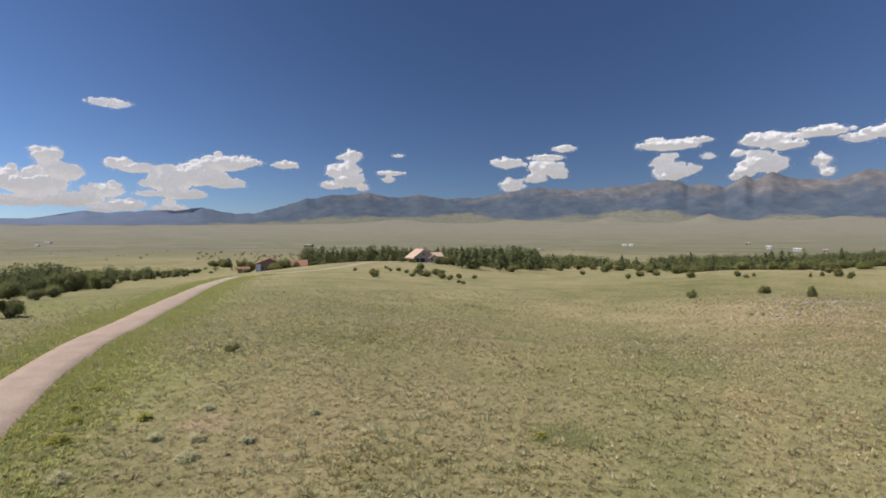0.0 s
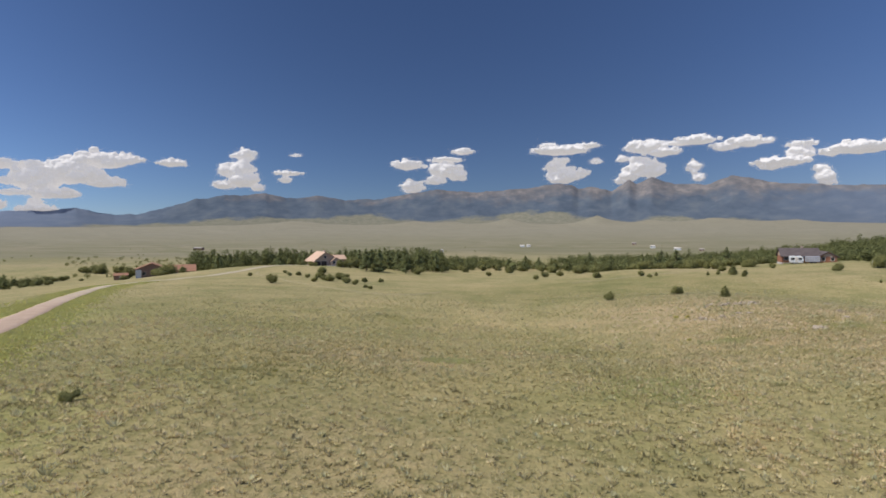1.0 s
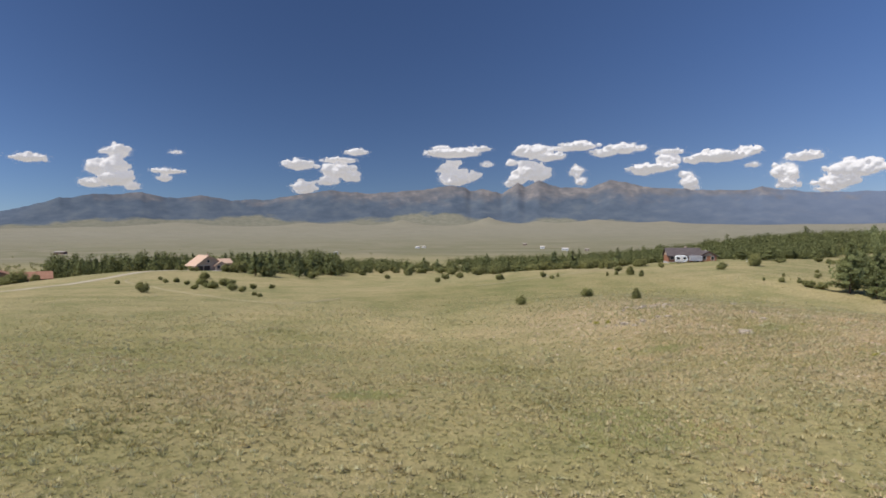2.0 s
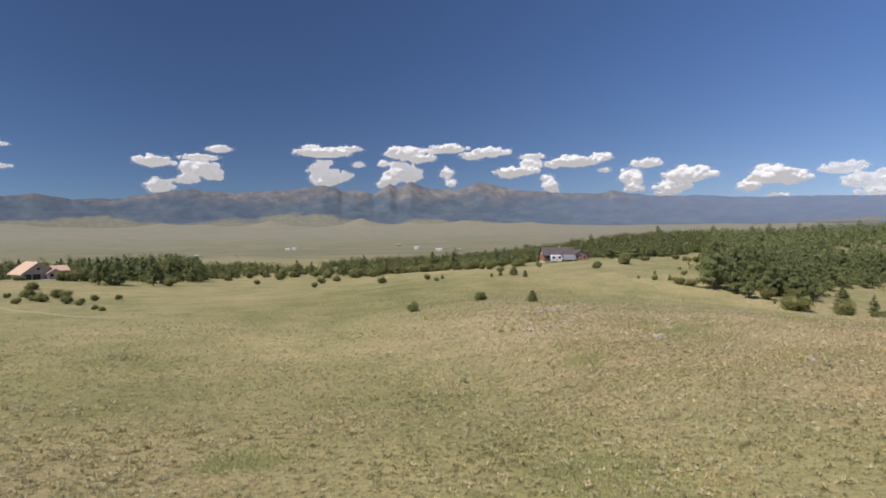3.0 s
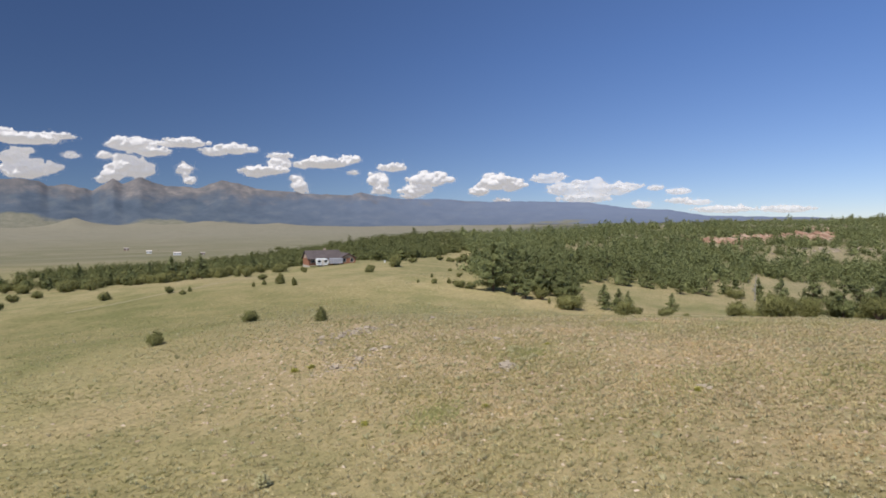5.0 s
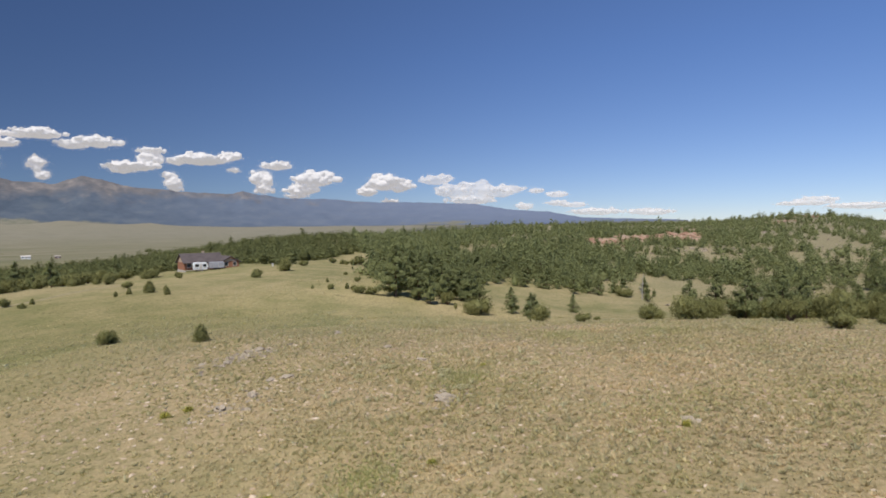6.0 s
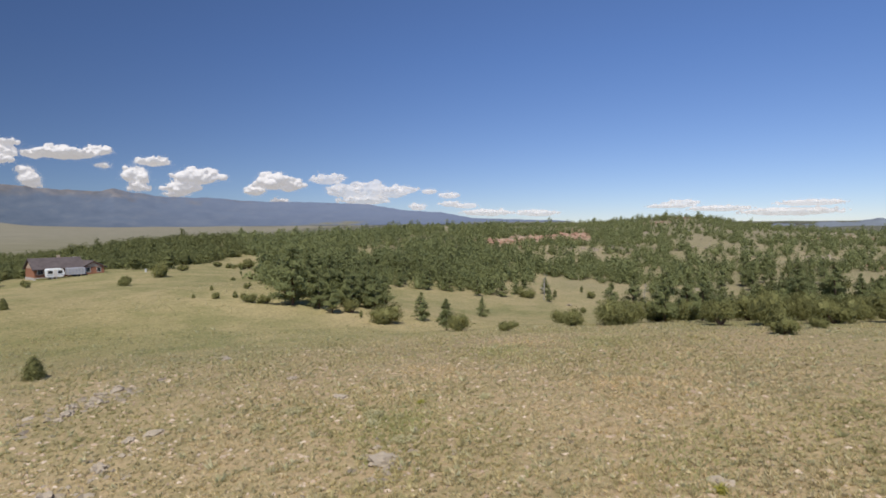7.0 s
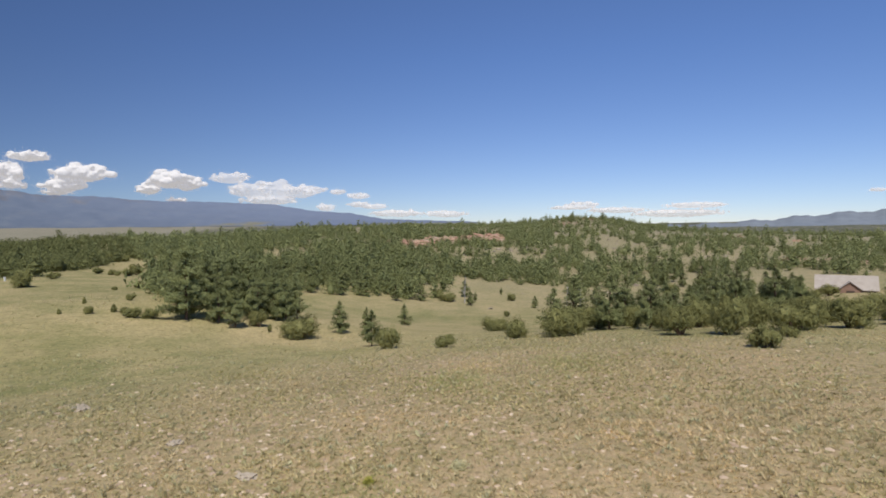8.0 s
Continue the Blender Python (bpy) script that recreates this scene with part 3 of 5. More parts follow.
def cloud(seed, *lobes, core=None, shreds=1.7, label="bright white cumulus cloud with a soft grey base"):
    """A cumulus of several lobes, each a bearing, a height and two half sizes in degrees: billows over a flatter base, in a torn fringe of vapour."""
    rng = np.random.default_rng(seed)
    far = 4860.0 + rng.uniform(-25, 25)
    mid = sum(q[0] for q in lobes) / len(lobes)
    unit, tri = ball(rng, 2)
    deg = radians(1) * far
    balls = []
    for a, e, w, h in lobes:
        x, z, w, h = (mid - a) * deg, far * math.tan(radians(e)) + 10, w * deg, h * deg
        balls.append((x, 0, z, w * 0.78, h * 0.80, h * 0.6))
        for k in range(12 + int(5 * w / h)):
            t = rng.uniform(-0.5, math.pi + 0.5) if rng.uniform() < 0.75 else rng.uniform(0, 2 * math.pi)
            u = rng.uniform(0.15, 0.9)
            r = h * rng.uniform(0.16, 0.42) * (1.15 - 0.3 * u)
            balls.append((x + math.cos(t) * w * u, -0.5 * w * math.sqrt(1 - u * u) * rng.uniform(0.6, 1.1), z + math.sin(t) * h * u * (1 if math.sin(t) > 0 else 0.7), r * rng.uniform(1.0, 1.9), r, r))
    verts, faces = [], []
    for k, (x, y, z, w, h, d) in enumerate(balls):
        verts.append(unit * (w, max(w * 0.7, d), h) + (x, y, z))
        faces.append(tri + k * len(unit))
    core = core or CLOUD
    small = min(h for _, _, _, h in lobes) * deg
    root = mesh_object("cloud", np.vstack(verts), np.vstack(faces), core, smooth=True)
    root.matrix_world = Matrix.Rotation(radians(mid), 4, "Z") @ Matrix.Translation((0, far, 0))
    merge = root.modifiers.new("merge", "REMESH")
    merge.mode, merge.voxel_size, merge.use_smooth_shade = "VOXEL", 6.0, True
    for tex, strength in ((BILLOW, 0.5 * small + 10), (CURL, 12)):
        rough = root.modifiers.new("billow", "DISPLACE")
        rough.texture, rough.strength, rough.mid_level, rough.texture_coords = tex, strength, 0.5 + 0.05 * small / strength, "LOCAL"
    # shreds of vapour, thinning out from the edges
    spots = []
    for x, y, z, w, h, d in balls:
        n = int((w + h) * shreds)
        t = rng.uniform(0, 2 * math.pi, n)
        off = rng.exponential(5.5, n) - 4
        spots.append(np.stack([x + np.cos(t) * (w + off * 1.6), rng.normal(0, 0.3, n) * w, z + np.sin(t) * (h + off)], -1))
    spots = np.vstack(spots)
    n = len(spots)
    bit = np.array([(1, 0, -0.5), (-0.6, 0.8, -0.4), (-0.6, -0.8, -0.4), (0, 0, 1.0)])
    v = spots[:, None] + bit[None] * rng.uniform(0.7, 1.3, (n, 4, 3)) * (rng.uniform(0.7, 2.0, n)[:, None, None] * (1.5, 1.5, 0.9))
    f = np.array([(0, 1, 3), (1, 2, 3), (2, 0, 3), (0, 2, 1)])[None] + 4 * np.arange(n)[:, None, None]
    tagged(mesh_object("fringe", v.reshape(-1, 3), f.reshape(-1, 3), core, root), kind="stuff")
    return tagged(root, label, "cloud", "clouds over the mountains")


FLAT = "flat drifting white cloud with a grey underside"
THIN = "thin torn wisp of white cloud"
cloud(101, (44.2, 4.2, 2.6, 1.1), (40.7, 5.9, 1.2, 1.1), (39.2, 4.8, 1.5, 0.9), (40.2, 4.9, 1.5, 0.9), (41.6, 3.7, 3.3, 1.1), (36.6, 3.4, 1.9, 0.8), (39.1, 2.6, 3.3, 0.8), (42.5, 2.4, 2.7, 0.6), (47.5, 3.6, 2.4, 1.2))
cloud(102, (35.1, 2.2, 2.1, 0.6), (36.7, 1.8, 1.4, 0.3), (31.6, 1.9, 1.9, 0.4))
cloud(103, (35.8, 5.8, 1.3, 0.6), (34.0, 5.4, 2.2, 0.5), (31.6, 4.4, 2.6, 1.3), (29.3, 5.1, 2.9, 1.4), (26.9, 6.1, 2.6, 0.9), (25.3, 6.3, 1.8, 0.6), (26.9, 4.3, 1.9, 0.6), (33.0, 3.2, 1.8, 0.3), (30.5, 3.2, 2.5, 0.6), (31.6, 2.3, 0.6, 0.5))
cloud(104, (21.6, 6.1, 1.6, 0.4), label=FLAT)
cloud(105, (36.1, 10.7, 2.2, 0.45), core=VEIL, label=THIN)
cloud(106, (15.4, 7.0, 1.3, 0.7), (16.0, 5.7, 1.7, 1.1), (17.3, 4.3, 1.3, 0.5), (15.6, 4.8, 1.8, 0.9), (14.3, 4.1, 0.8, 0.4))
cloud(107, (11.6, 5.5, 1.7, 0.3), (11.8, 4.9, 0.7, 0.4), label=FLAT)
cloud(108, (10.8, 7.2, 0.7, 0.2), core=VEIL, label=THIN)
cloud(109, (0.1, 6.4, 1.9, 0.6), label=FLAT)
cloud(110, (-0.3, 4.3, 1.4, 0.8))
cloud(111, (-3.5, 5.9, 2.0, 0.9), (-2.5, 5.0, 1.1, 0.6), (-4.6, 5.5, 1.1, 0.8))
cloud(112, (-5.3, 7.7, 1.4, 0.4), (-3.7, 6.9, 2.1, 0.3), label=FLAT)
cloud(113, (-14.8, 7.6, 3.4, 0.5), (-17.0, 8.0, 1.8, 0.3), (-13.6, 8.1, 1.2, 0.3), label=FLAT)
cloud(114, (-14.3, 6.1, 1.3, 0.9), (-15.2, 5.2, 1.7, 0.9), (-16.6, 5.4, 0.9, 0.5), (-14.1, 5.1, 0.8, 0.7))
cloud(115, (-18.0, 6.5, 0.8, 0.3), core=VEIL, label=THIN)
cloud(116, (-22.3, 7.6, 2.2, 0.7), (-24.0, 7.1, 2.0, 0.5), (-23.2, 7.9, 1.7, 0.4))
cloud(117, (-22.3, 5.8, 1.7, 1.1), (-20.5, 6.6, 0.8, 0.4), (-21.1, 5.1, 1.1, 0.7), (-23.0, 5.6, 1.0, 1.2), (-20.2, 4.6, 0.6, 0.4))
cloud(118, (-26.7, 8.0, 2.3, 0.5), (-25.6, 7.8, 1.4, 0.3), label=FLAT)
cloud(119, (-26.6, 5.5, 0.5, 0.9), (-27.0, 4.7, 0.6, 0.5))
cloud(120, (-29.1, 7.3, 1.4, 0.5), (-30.8, 7.6, 1.9, 0.6), (-32.3, 7.6, 0.9, 0.3), label=FLAT)
cloud(121, (-34.8, 7.1, 1.4, 0.4), (-33.4, 5.7, 2.6, 0.5), (-32.8, 5.4, 1.4, 0.4), (-34.8, 6.3, 1.2, 0.7))
cloud(122, (-39.0, 6.5, 3.1, 0.6), (-41.3, 6.8, 1.3, 0.5), (-36.9, 6.3, 1.2, 0.4), label=FLAT)
cloud(123, (-41.7, 5.6, 0.7, 0.3), label=FLAT)
cloud(124, (-36.5, 4.6, 0.6, 1.0), (-36.8, 3.9, 0.7, 0.4))
cloud(125, (-45.5, 6.1, 1.8, 0.5), label=FLAT)
cloud(126, (-43.9, 4.9, 1.2, 0.8), (-44.3, 4.0, 0.9, 0.7))
cloud(127, (-48.9, 4.9, 2.5, 0.9), (-47.7, 3.9, 1.7, 0.8), (-47.2, 3.3, 1.2, 0.3))
cloud(128, (-55.6, 4.6, 2.0, 1.0), (-53.9, 3.7, 1.2, 0.6), (-57.1, 4.2, 1.4, 0.7), (-56.1, 2.8, 0.9, 0.3))
cloud(129, (-60.7, 4.8, 1.9, 0.6), (-62.3, 3.7, 2.3, 0.8), (-64.6, 3.8, 2.5, 0.9), (-66.7, 3.6, 2.2, 0.7), (-64.1, 2.8, 3.1, 0.5), (-68.1, 3.8, 1.5, 0.4), core=VEIL, label="pale hazy cumulus over the far end of the range")
cloud(130, (-70.4, 3.6, 1.0, 0.3), core=VEIL, label=THIN)
cloud(131, (-69.3, 2.1, 1.0, 0.4), (-72.4, 3.2, 1.3, 0.4), (-73.9, 2.2, 1.5, 0.3), (-72.4, 2.4, 1.4, 0.3), core=VEIL, label="pale hazy cumulus over the far end of the range")
cloud(132, (-76.0, 1.5, 3.0, 0.4), (-80.8, 1.4, 2.4, 0.4), core=VEIL, label=THIN)
cloud(133, (-93.8, 2.05, 1.8, 0.35), (-92.9, 1.8, 2.5, 0.2), (-97.0, 1.5, 3.2, 0.3), core=VEIL, label=THIN)
cloud(134, (-104.0, 1.8, 3.2, 0.3), (-102.4, 1.1, 4.7, 0.4), core=VEIL, label=THIN)
cloud(135, (-117.3, 2.6, 0.7, 0.2), core=VEIL, label=THIN)


# ---------------------------------------------------------------- trees and shrubs
def spray(rng, centres, sizes, k, hearts=None, loose=0.75):
    """k small pointed leaves round each centre, spread like shingles that face away from the heart of the crown."""
    n = len(centres)
    out = rng.normal(size=(n, k, 3))
    out /= np.linalg.norm(out, axis=-1, keepdims=True)
    if hearts is not None:
        away = centres - hearts
        away = away / (np.linalg.norm(away, axis=-1, keepdims=True) + 1e-6) + (0, 0, 0.45)
        out = out * loose + away[:, None, :]
        out /= np.linalg.norm(out, axis=-1, keepdims=True)
    d = np.cross(out, rng.normal(size=(n, k, 3)))
    d /= np.linalg.norm(d, axis=-1, keepdims=True) + 1e-9
    w = np.cross(out, d)
    s = np.asarray(sizes)[:, None, None] * rng.uniform(0.7, 1.3, (n, k, 1))
    c = centres[:, None, :] + (rng.normal(size=(n, k, 3)) * 0.5 - d * 0.35) * s
    v = np.stack([c - w * s * 0.22, c + w * s * 0.22, c + d * s], 2).reshape(-1, 3)
    return v, np.arange(len(v)).reshape(-1, 3)


def limb(a, b, ra, rb, sides=5):
    """A tapered stick between two points."""
    a, b = np.array(a, float), np.array(b, float)
    d = (b - a) / (np.linalg.norm(b - a) + 1e-9)
    p = np.cross(d, (0.31, 0.87, 0.37))
    p /= np.linalg.norm(p)
    q = np.cross(d, p)
    t = np.linspace(0, 2 * math.pi, sides, endpoint=False)
    ring = np.cos(t)[:, None] * p + np.sin(t)[:, None] * q
    v = np.vstack([a + ring * ra, b + ring * rb, [b]])
    f = [(i, (i + 1) % sides, sides + (i + 1) % sides) for i in range(sides)] + [(i, sides + (i + 1) % sides, sides + i) for i in range(sides)]
    f += [(sides + i, sides + (i + 1) % sides, 2 * sides) for i in range(sides)]
    return v, np.array(f)


def joined(pieces):
    v, f, n = [], [], 0
    for a, b in pieces:
        v.append(a)
        f.append(b + n)
        n += len(a)
    return np.vstack(v), np.vstack(f)


def pine(seed, tall, label):
    """A conifer: bent tapered trunk, whorls of limbs, needle tufts along their outer halves."""
    rng = np.random.default_rng(seed)
    root = new("pine_tree")
    bend = rng.normal(0, 0.03, 2) * tall
    stem = lambda f: np.array([bend[0] * f * f, bend[1] * f * f, tall * f])
    sticks = [limb(stem(a) - (0, 0, 0.3 if a == 0 else 0), stem(b), 0.022 * tall * (1 - a * 0.85), 0.022 * tall * (1 - b * 0.85), 7) for a, b in zip(np.linspace(0, 0.8, 5), np.linspace(0.2, 1, 5))]
    low, wide = rng.uniform(0.06, 0.16), tall * rng.uniform(0.34, 0.44)
    centres, sizes = [], []
    f = low
    while f < 0.97:
        g = (f - low) / (1 - low)
        reach = wide * (0.55 * (1 - g) + 0.45 * (1 - g**1.6) ** 0.9) * (0.6 + 0.4 * min(1, g * 4 + 0.3)) * rng.uniform(0.8, 1.15)
        for k in range(rng.integers(4, 7)):
            a = rng.uniform(0, 2 * math.pi)
            r = reach * rng.uniform(0.6, 1.15)
            p0 = stem(f)
            p1 = p0 + (math.cos(a) * r, math.sin(a) * r, r * rng.uniform(-0.12, 0.3))
            sticks.append(limb(p0, p1, 0.006 * tall * (1 - g) + 0.01, 0.008, 3))
            for s in np.linspace(0.25, 1.0, 5 + int(r * 2.6)):
                centres.append(p0 + (p1 - p0) * s + rng.normal(0, 0.05 * tall * 0.35, 3))
                sizes.append(tall * rng.uniform(0.030, 0.046) * (1.1 - 0.35 * g))
        f += rng.uniform(0.05, 0.085)
    for k in range(8):
        centres.append(stem(rng.uniform(0.93, 1.0)) + rng.normal(0, 0.012 * tall, 3))
        sizes.append(tall * 0.035)
    mesh_object("trunk", *joined(sticks), BARK, root)
    c = np.array(centres)
    mesh_object("crown", *spray(rng, c, sizes, 12, c * (0, 0, 0.75) + (0, 0, 0.08 * tall)), NEEDLE, root)
    return tagged(root, label, "tree", "trees on the slopes")


def juniper(seed, tall, wide, label, pointed=False, fine=False):
    """A dense juniper shrub: several stems and lobes of short leaves down to the ground."""
    rng = np.random.default_rng(seed)
    root = new("juniper_shrub")
    sticks, centres, sizes = [], [], []
    lobes = []
    for k in range(3 if pointed else 13 if fine else 9):
        a, r = rng.uniform(0, 2 * math.pi), wide * (rng.uniform(0.02, 0.1) if pointed else rng.uniform(0.1, 0.36))
        h = tall * (rng.uniform(0.3, 0.45) if pointed else rng.uniform(0.24, 0.64))
        lobes.append((np.array([math.cos(a) * r, math.sin(a) * r, h]), wide * (rng.uniform(0.38, 0.48) if pointed else rng.uniform(0.2, 0.3)), tall * (rng.uniform(0.42, 0.6) if pointed else rng.uniform(0.26, 0.4))))
        sticks.append(limb((0, 0, -0.15), lobes[-1][0], 0.035 * tall, 0.012 * tall, 5))
    hulls = []
    unit, tri = ball(rng, 2)
    total = 1500 if fine else 720
    for c, w, h in lobes:
        m = total // len(lobes)
        d = rng.normal(size=(m, 3))
        d /= np.linalg.norm(d, axis=1, keepdims=True)
        d *= rng.uniform(0.55, 1.08, (m, 1))
        if pointed:
            d[:, :2] *= np.clip(1.05 - 0.62 * (d[:, 2:] + 1) / 2, 0.2, 1)
        p = c + d * (w, w, h)
        p[:, 2] = np.where(p[:, 2] < 0.05 * tall, rng.uniform(0.03, 0.25, m) * tall, p[:, 2])
        centres.append(p)
        sizes.append(np.full(m, (0.036 if fine else 0.058) * (tall + wide) / 2 + 0.01))
        q = unit * (1 + 0.18 * np.sin(unit[:, :1] * 7 + unit[:, 1:2] * 5)) * ((0.45, 0.45, 0.5) if fine else (0.55, 0.55, 0.6))
        if pointed:
            q[:, :2] *= np.clip(1.05 - 0.62 * (q[:, 2:] + 1) / 2, 0.2, 1)
        q = c + q * (w, w, h)
        q[:, 2] = np.maximum(q[:, 2], 0.04 * tall)
        hulls.append((q, tri))
    mesh_object("stem", *joined(sticks), BARK, root)
    leaves = spray(rng, np.vstack(centres), np.concatenate(sizes), 7, np.tile((0, 0, 0.4 * tall), (sum(len(q) for q in centres), 1)))
    mesh_object("foliage", *joined([leaves] + hulls), SCALE_LEAF, root)
    return tagged(root, label, "shrub", "junipers on the grass")


PINES = [pine(31 + k, h, "dark green pine with open limbs on the slope") for k, h in enumerate((8.6, 7.6, 9.2, 6.8, 8.0, 7.2))]
JUNIPERS = [juniper(61 + k, h, w, "dense round dark green juniper on dry grass") for k, (h, w) in enumerate(((1.7, 2.2), (1.6, 1.9), (1.8, 2.0), (1.5, 2.2)))]
CONES = [juniper(81 + k, 1.9, 1.5, "small pointed dark green juniper on dry grass", True) for k in range(3)]
BUSHES = [juniper(91 + k, 3.6, w, "large bushy green juniper at the meadow's edge", fine=True) for k, w in enumerate((4.4, 3.9, 4.8))]
taken = set()


def plant(kind, k, x, y, tall, turn=0.0, label="", spread=1.0):
    """Sets a tree of that height down on the ground; the first of a kind is the model itself."""
    src = kind[k % len(kind)]
    size = {id(PINES): (8.6, 7.6, 9.2, 6.8, 8.0, 7.2), id(JUNIPERS): (1.7, 1.6, 1.8, 1.5), id(CONES): (1.9,) * 3, id(BUSHES): (3.6,) * 3}[id(kind)][k % len(kind)]
    s = tall / size
    m = Matrix.Translation((x, y, on_land(x, y, 0.05))) @ Matrix.Rotation(turn, 4, "Z") @ Matrix.Diagonal((s * spread, s * spread, s, 1))
    if src.name in taken:
        ob = copy_thing(src, m @ Matrix.Diagonal((1 / src.scale.x, 1 / src.scale.y, 1 / src.scale.z, 1)))
    else:
        taken.add(src.name)
        src.matrix_basis = m
        ob = src
    return tagged(ob, label) if label else ob


rng = np.random.default_rng(11)
# single junipers on the open grass: x, y, height, spread
LONE = [(-17.3, 34.6, 0.62, 1.1), (-33, 140, 2.4, 1.0), (48, 160, 2.0, 1.1), (41.4, 99.0, 1.6, 0.85), (29.3, 97, 1.5, 0.9), (35.7, 178, 1.8, 0.9), (102.1, 142.6, 2.3, 1.1),
        (93.8, 115.0, 1.2, 0.9), (106, 118, 1.3, 0.8), (57, 152, 1.7, 0.9), (57, 147, 1.1, 1.0), (70, 181, 3.2, 1.1), (-45.0, 47.6, 2.2, 0.85), (104.4, 172, 1.4, 1.0), (104, 184, 2.6, 1.2), (101, 195, 2.8, 1.2), (80.5, 156, 1.6, 1.1), (47, 215, 2.4, 1.1), (56, 228, 2.6, 1.1)]
for k, (x, y, h, w) in enumerate(LONE):
    plant(JUNIPERS, k, x, y, h, rng.uniform(0, 6), spread=w)
SLOPE = [(156, 165, 2.0, 1.2), (155.2, 160.5, 1.8, 1.0), (154.6, 158.5, 1.4, 1.0), (155.4, 156, 2.3, 1.1), (161, 158, 3.4, 0.9), (123.2, 134.5, 1.0, 0.9), (133.5, 137.4, 1.5, 0.9), (94.1, 109.5, 1.5, 1.1), (94.2, 108.3, 1.7, 1.0), (94.8, 106.6, 1.7, 1.1), (120.4, 151.6, 3.9, 0.75),
         (138.9, 161.7, 1.6, 1.1), (213, 207, 3.4, 1.2), (215, 203, 3.2, 1.3), (106.3, 174.7, 1.6, 0.8), (135.6, 159.5, 1.4, 1.2), (98.7, 91.4, 1.2, 0.6)]
for k, (x, y, h, w) in enumerate(SLOPE):
    plant(JUNIPERS, k + 1, x, y, h, rng.uniform(0, 6), spread=w)
YARD = [(-36.5, 190.3, 1.6, 1.0), (-31.8, 209.6, 2.4, 1.0), (-26.1, 157.6, 1.5, 1.0), (-15.5, 151.9, 1.6, 1.1), (-12, 140.4, 1.0, 1.0), (-10.6, 137.2, 0.9, 1.0), (-39, 188.5, 1.3, 1.0), (-42.6, 199.3, 1.2, 1.1), (-23.4, 165, 2.3, 1.2), (-29, 184, 2.2, 1.1), (-18.3, 157, 2.0, 1.0), (-32, 181, 1.4, 1.0), (-49, 182, 1.3, 1.0), (-21.5, 177, 2.4, 1.2), (-26, 170, 1.5, 1.0), (-14, 165, 1.6, 1.0), (-10, 172, 1.4, 1.0), (52, 280, 3.0, 1.2), (86, 262, 3.2, 1.1), (30, 240, 2.0, 1.0), (-92, 244, 3.2, 1.0), (-100, 250, 5.2, 1.25), (-104, 251, 4.2, 1.2), (-119.5, 257.5, 5.2, 0.9), (-113, 240, 2.2, 1.2), (-151, 252, 2.0, 1.6), (-148.5, 254.5, 2.3, 1.5), (-146, 258, 2.6, 1.5), (-138, 256, 1.3, 1.4), (-150, 296, 4.4, 1.0), (-154, 300, 5.2, 1.0), (-158, 298, 3.6, 1.2), (-146, 302, 3.4, 1.1), (-141, 300, 4.2, 1.0), (-163, 304, 3.2, 1.2), (-136, 304, 3.0, 1.0), (-86, 262, 2.4, 1.0), (-29, 247, 3.6, 1.1), (-26.5, 248.5, 4.4, 1.0), (-23.5, 252, 5.0, 1.0), (-47, 251, 2.0, 1.0), (-42, 246, 2.0, 1.1), (-40.3, 246, 1.7, 1.0)]
for k, (x, y, h, w) in enumerate(YARD):
    plant(JUNIPERS, k + 2, x, y, h, rng.uniform(0, 6), spread=w)
POINTED = [(43.4, 88.6, 1.85, 1.2), (60, 150, 1.3, 1.0), (69.2, 142, 1.1, 1.1), (72, 142.6, 1.4, 1.1), (74.3, 140.2, 2.6, 1.2), (73.5, 134.4, 1.6, 1.2), (76.8, 139.2, 1.3, 1.1), (96, 113, 1.4, 1.0), (100, 121, 1.1, 1.0), (92, 118, 0.9, 1.0)]
for k, (x, y, h, w) in enumerate(POINTED):
    plant(CONES, k, x, y, h, rng.uniform(0, 6), spread=w)
# round the meadow beyond the rise: x, y, height, spread
MEADOW = [(82.5, 70.2, 2.7, 0.95), (97, 86, 4.0, 1.0), (104, 77, 1.6, 1.0), (88, 57.4, 2.5, 1.1), (118, 61.5, 3.1, 1.1), (69.8, 38.2, 2.1, 0.95), (76, 34, 1.2, 0.9), (80.5, 64, 1.4, 1.1), (96, 66, 0.8, 1.2), (204, 62, 2.6, 1.1), (194, 81, 3.6, 1.1), (199, 84, 3.0, 1.0), (170, 62, 1.8, 0.8)]
MEADOW += [(87, 52.5, 4.2, 0.95), (81, 41.5, 3.0, 1.0), (80.5, 37.5, 4.4, 0.8), (82, 31, 3.8, 0.9), (83, 26, 3.4, 1.0), (86, 20, 2.5, 1.1), (82, 14, 3.4, 1.0), (97, 20, 2.4, 1.1), (104, 13, 3.0, 1.1), (92, 16, 2.6, 1.1)]
for k, (x, y, h, w) in enumerate(MEADOW):
    plant(BUSHES if h > 2.2 else JUNIPERS, k + 1, x, y, h, rng.uniform(0, 6), spread=w)
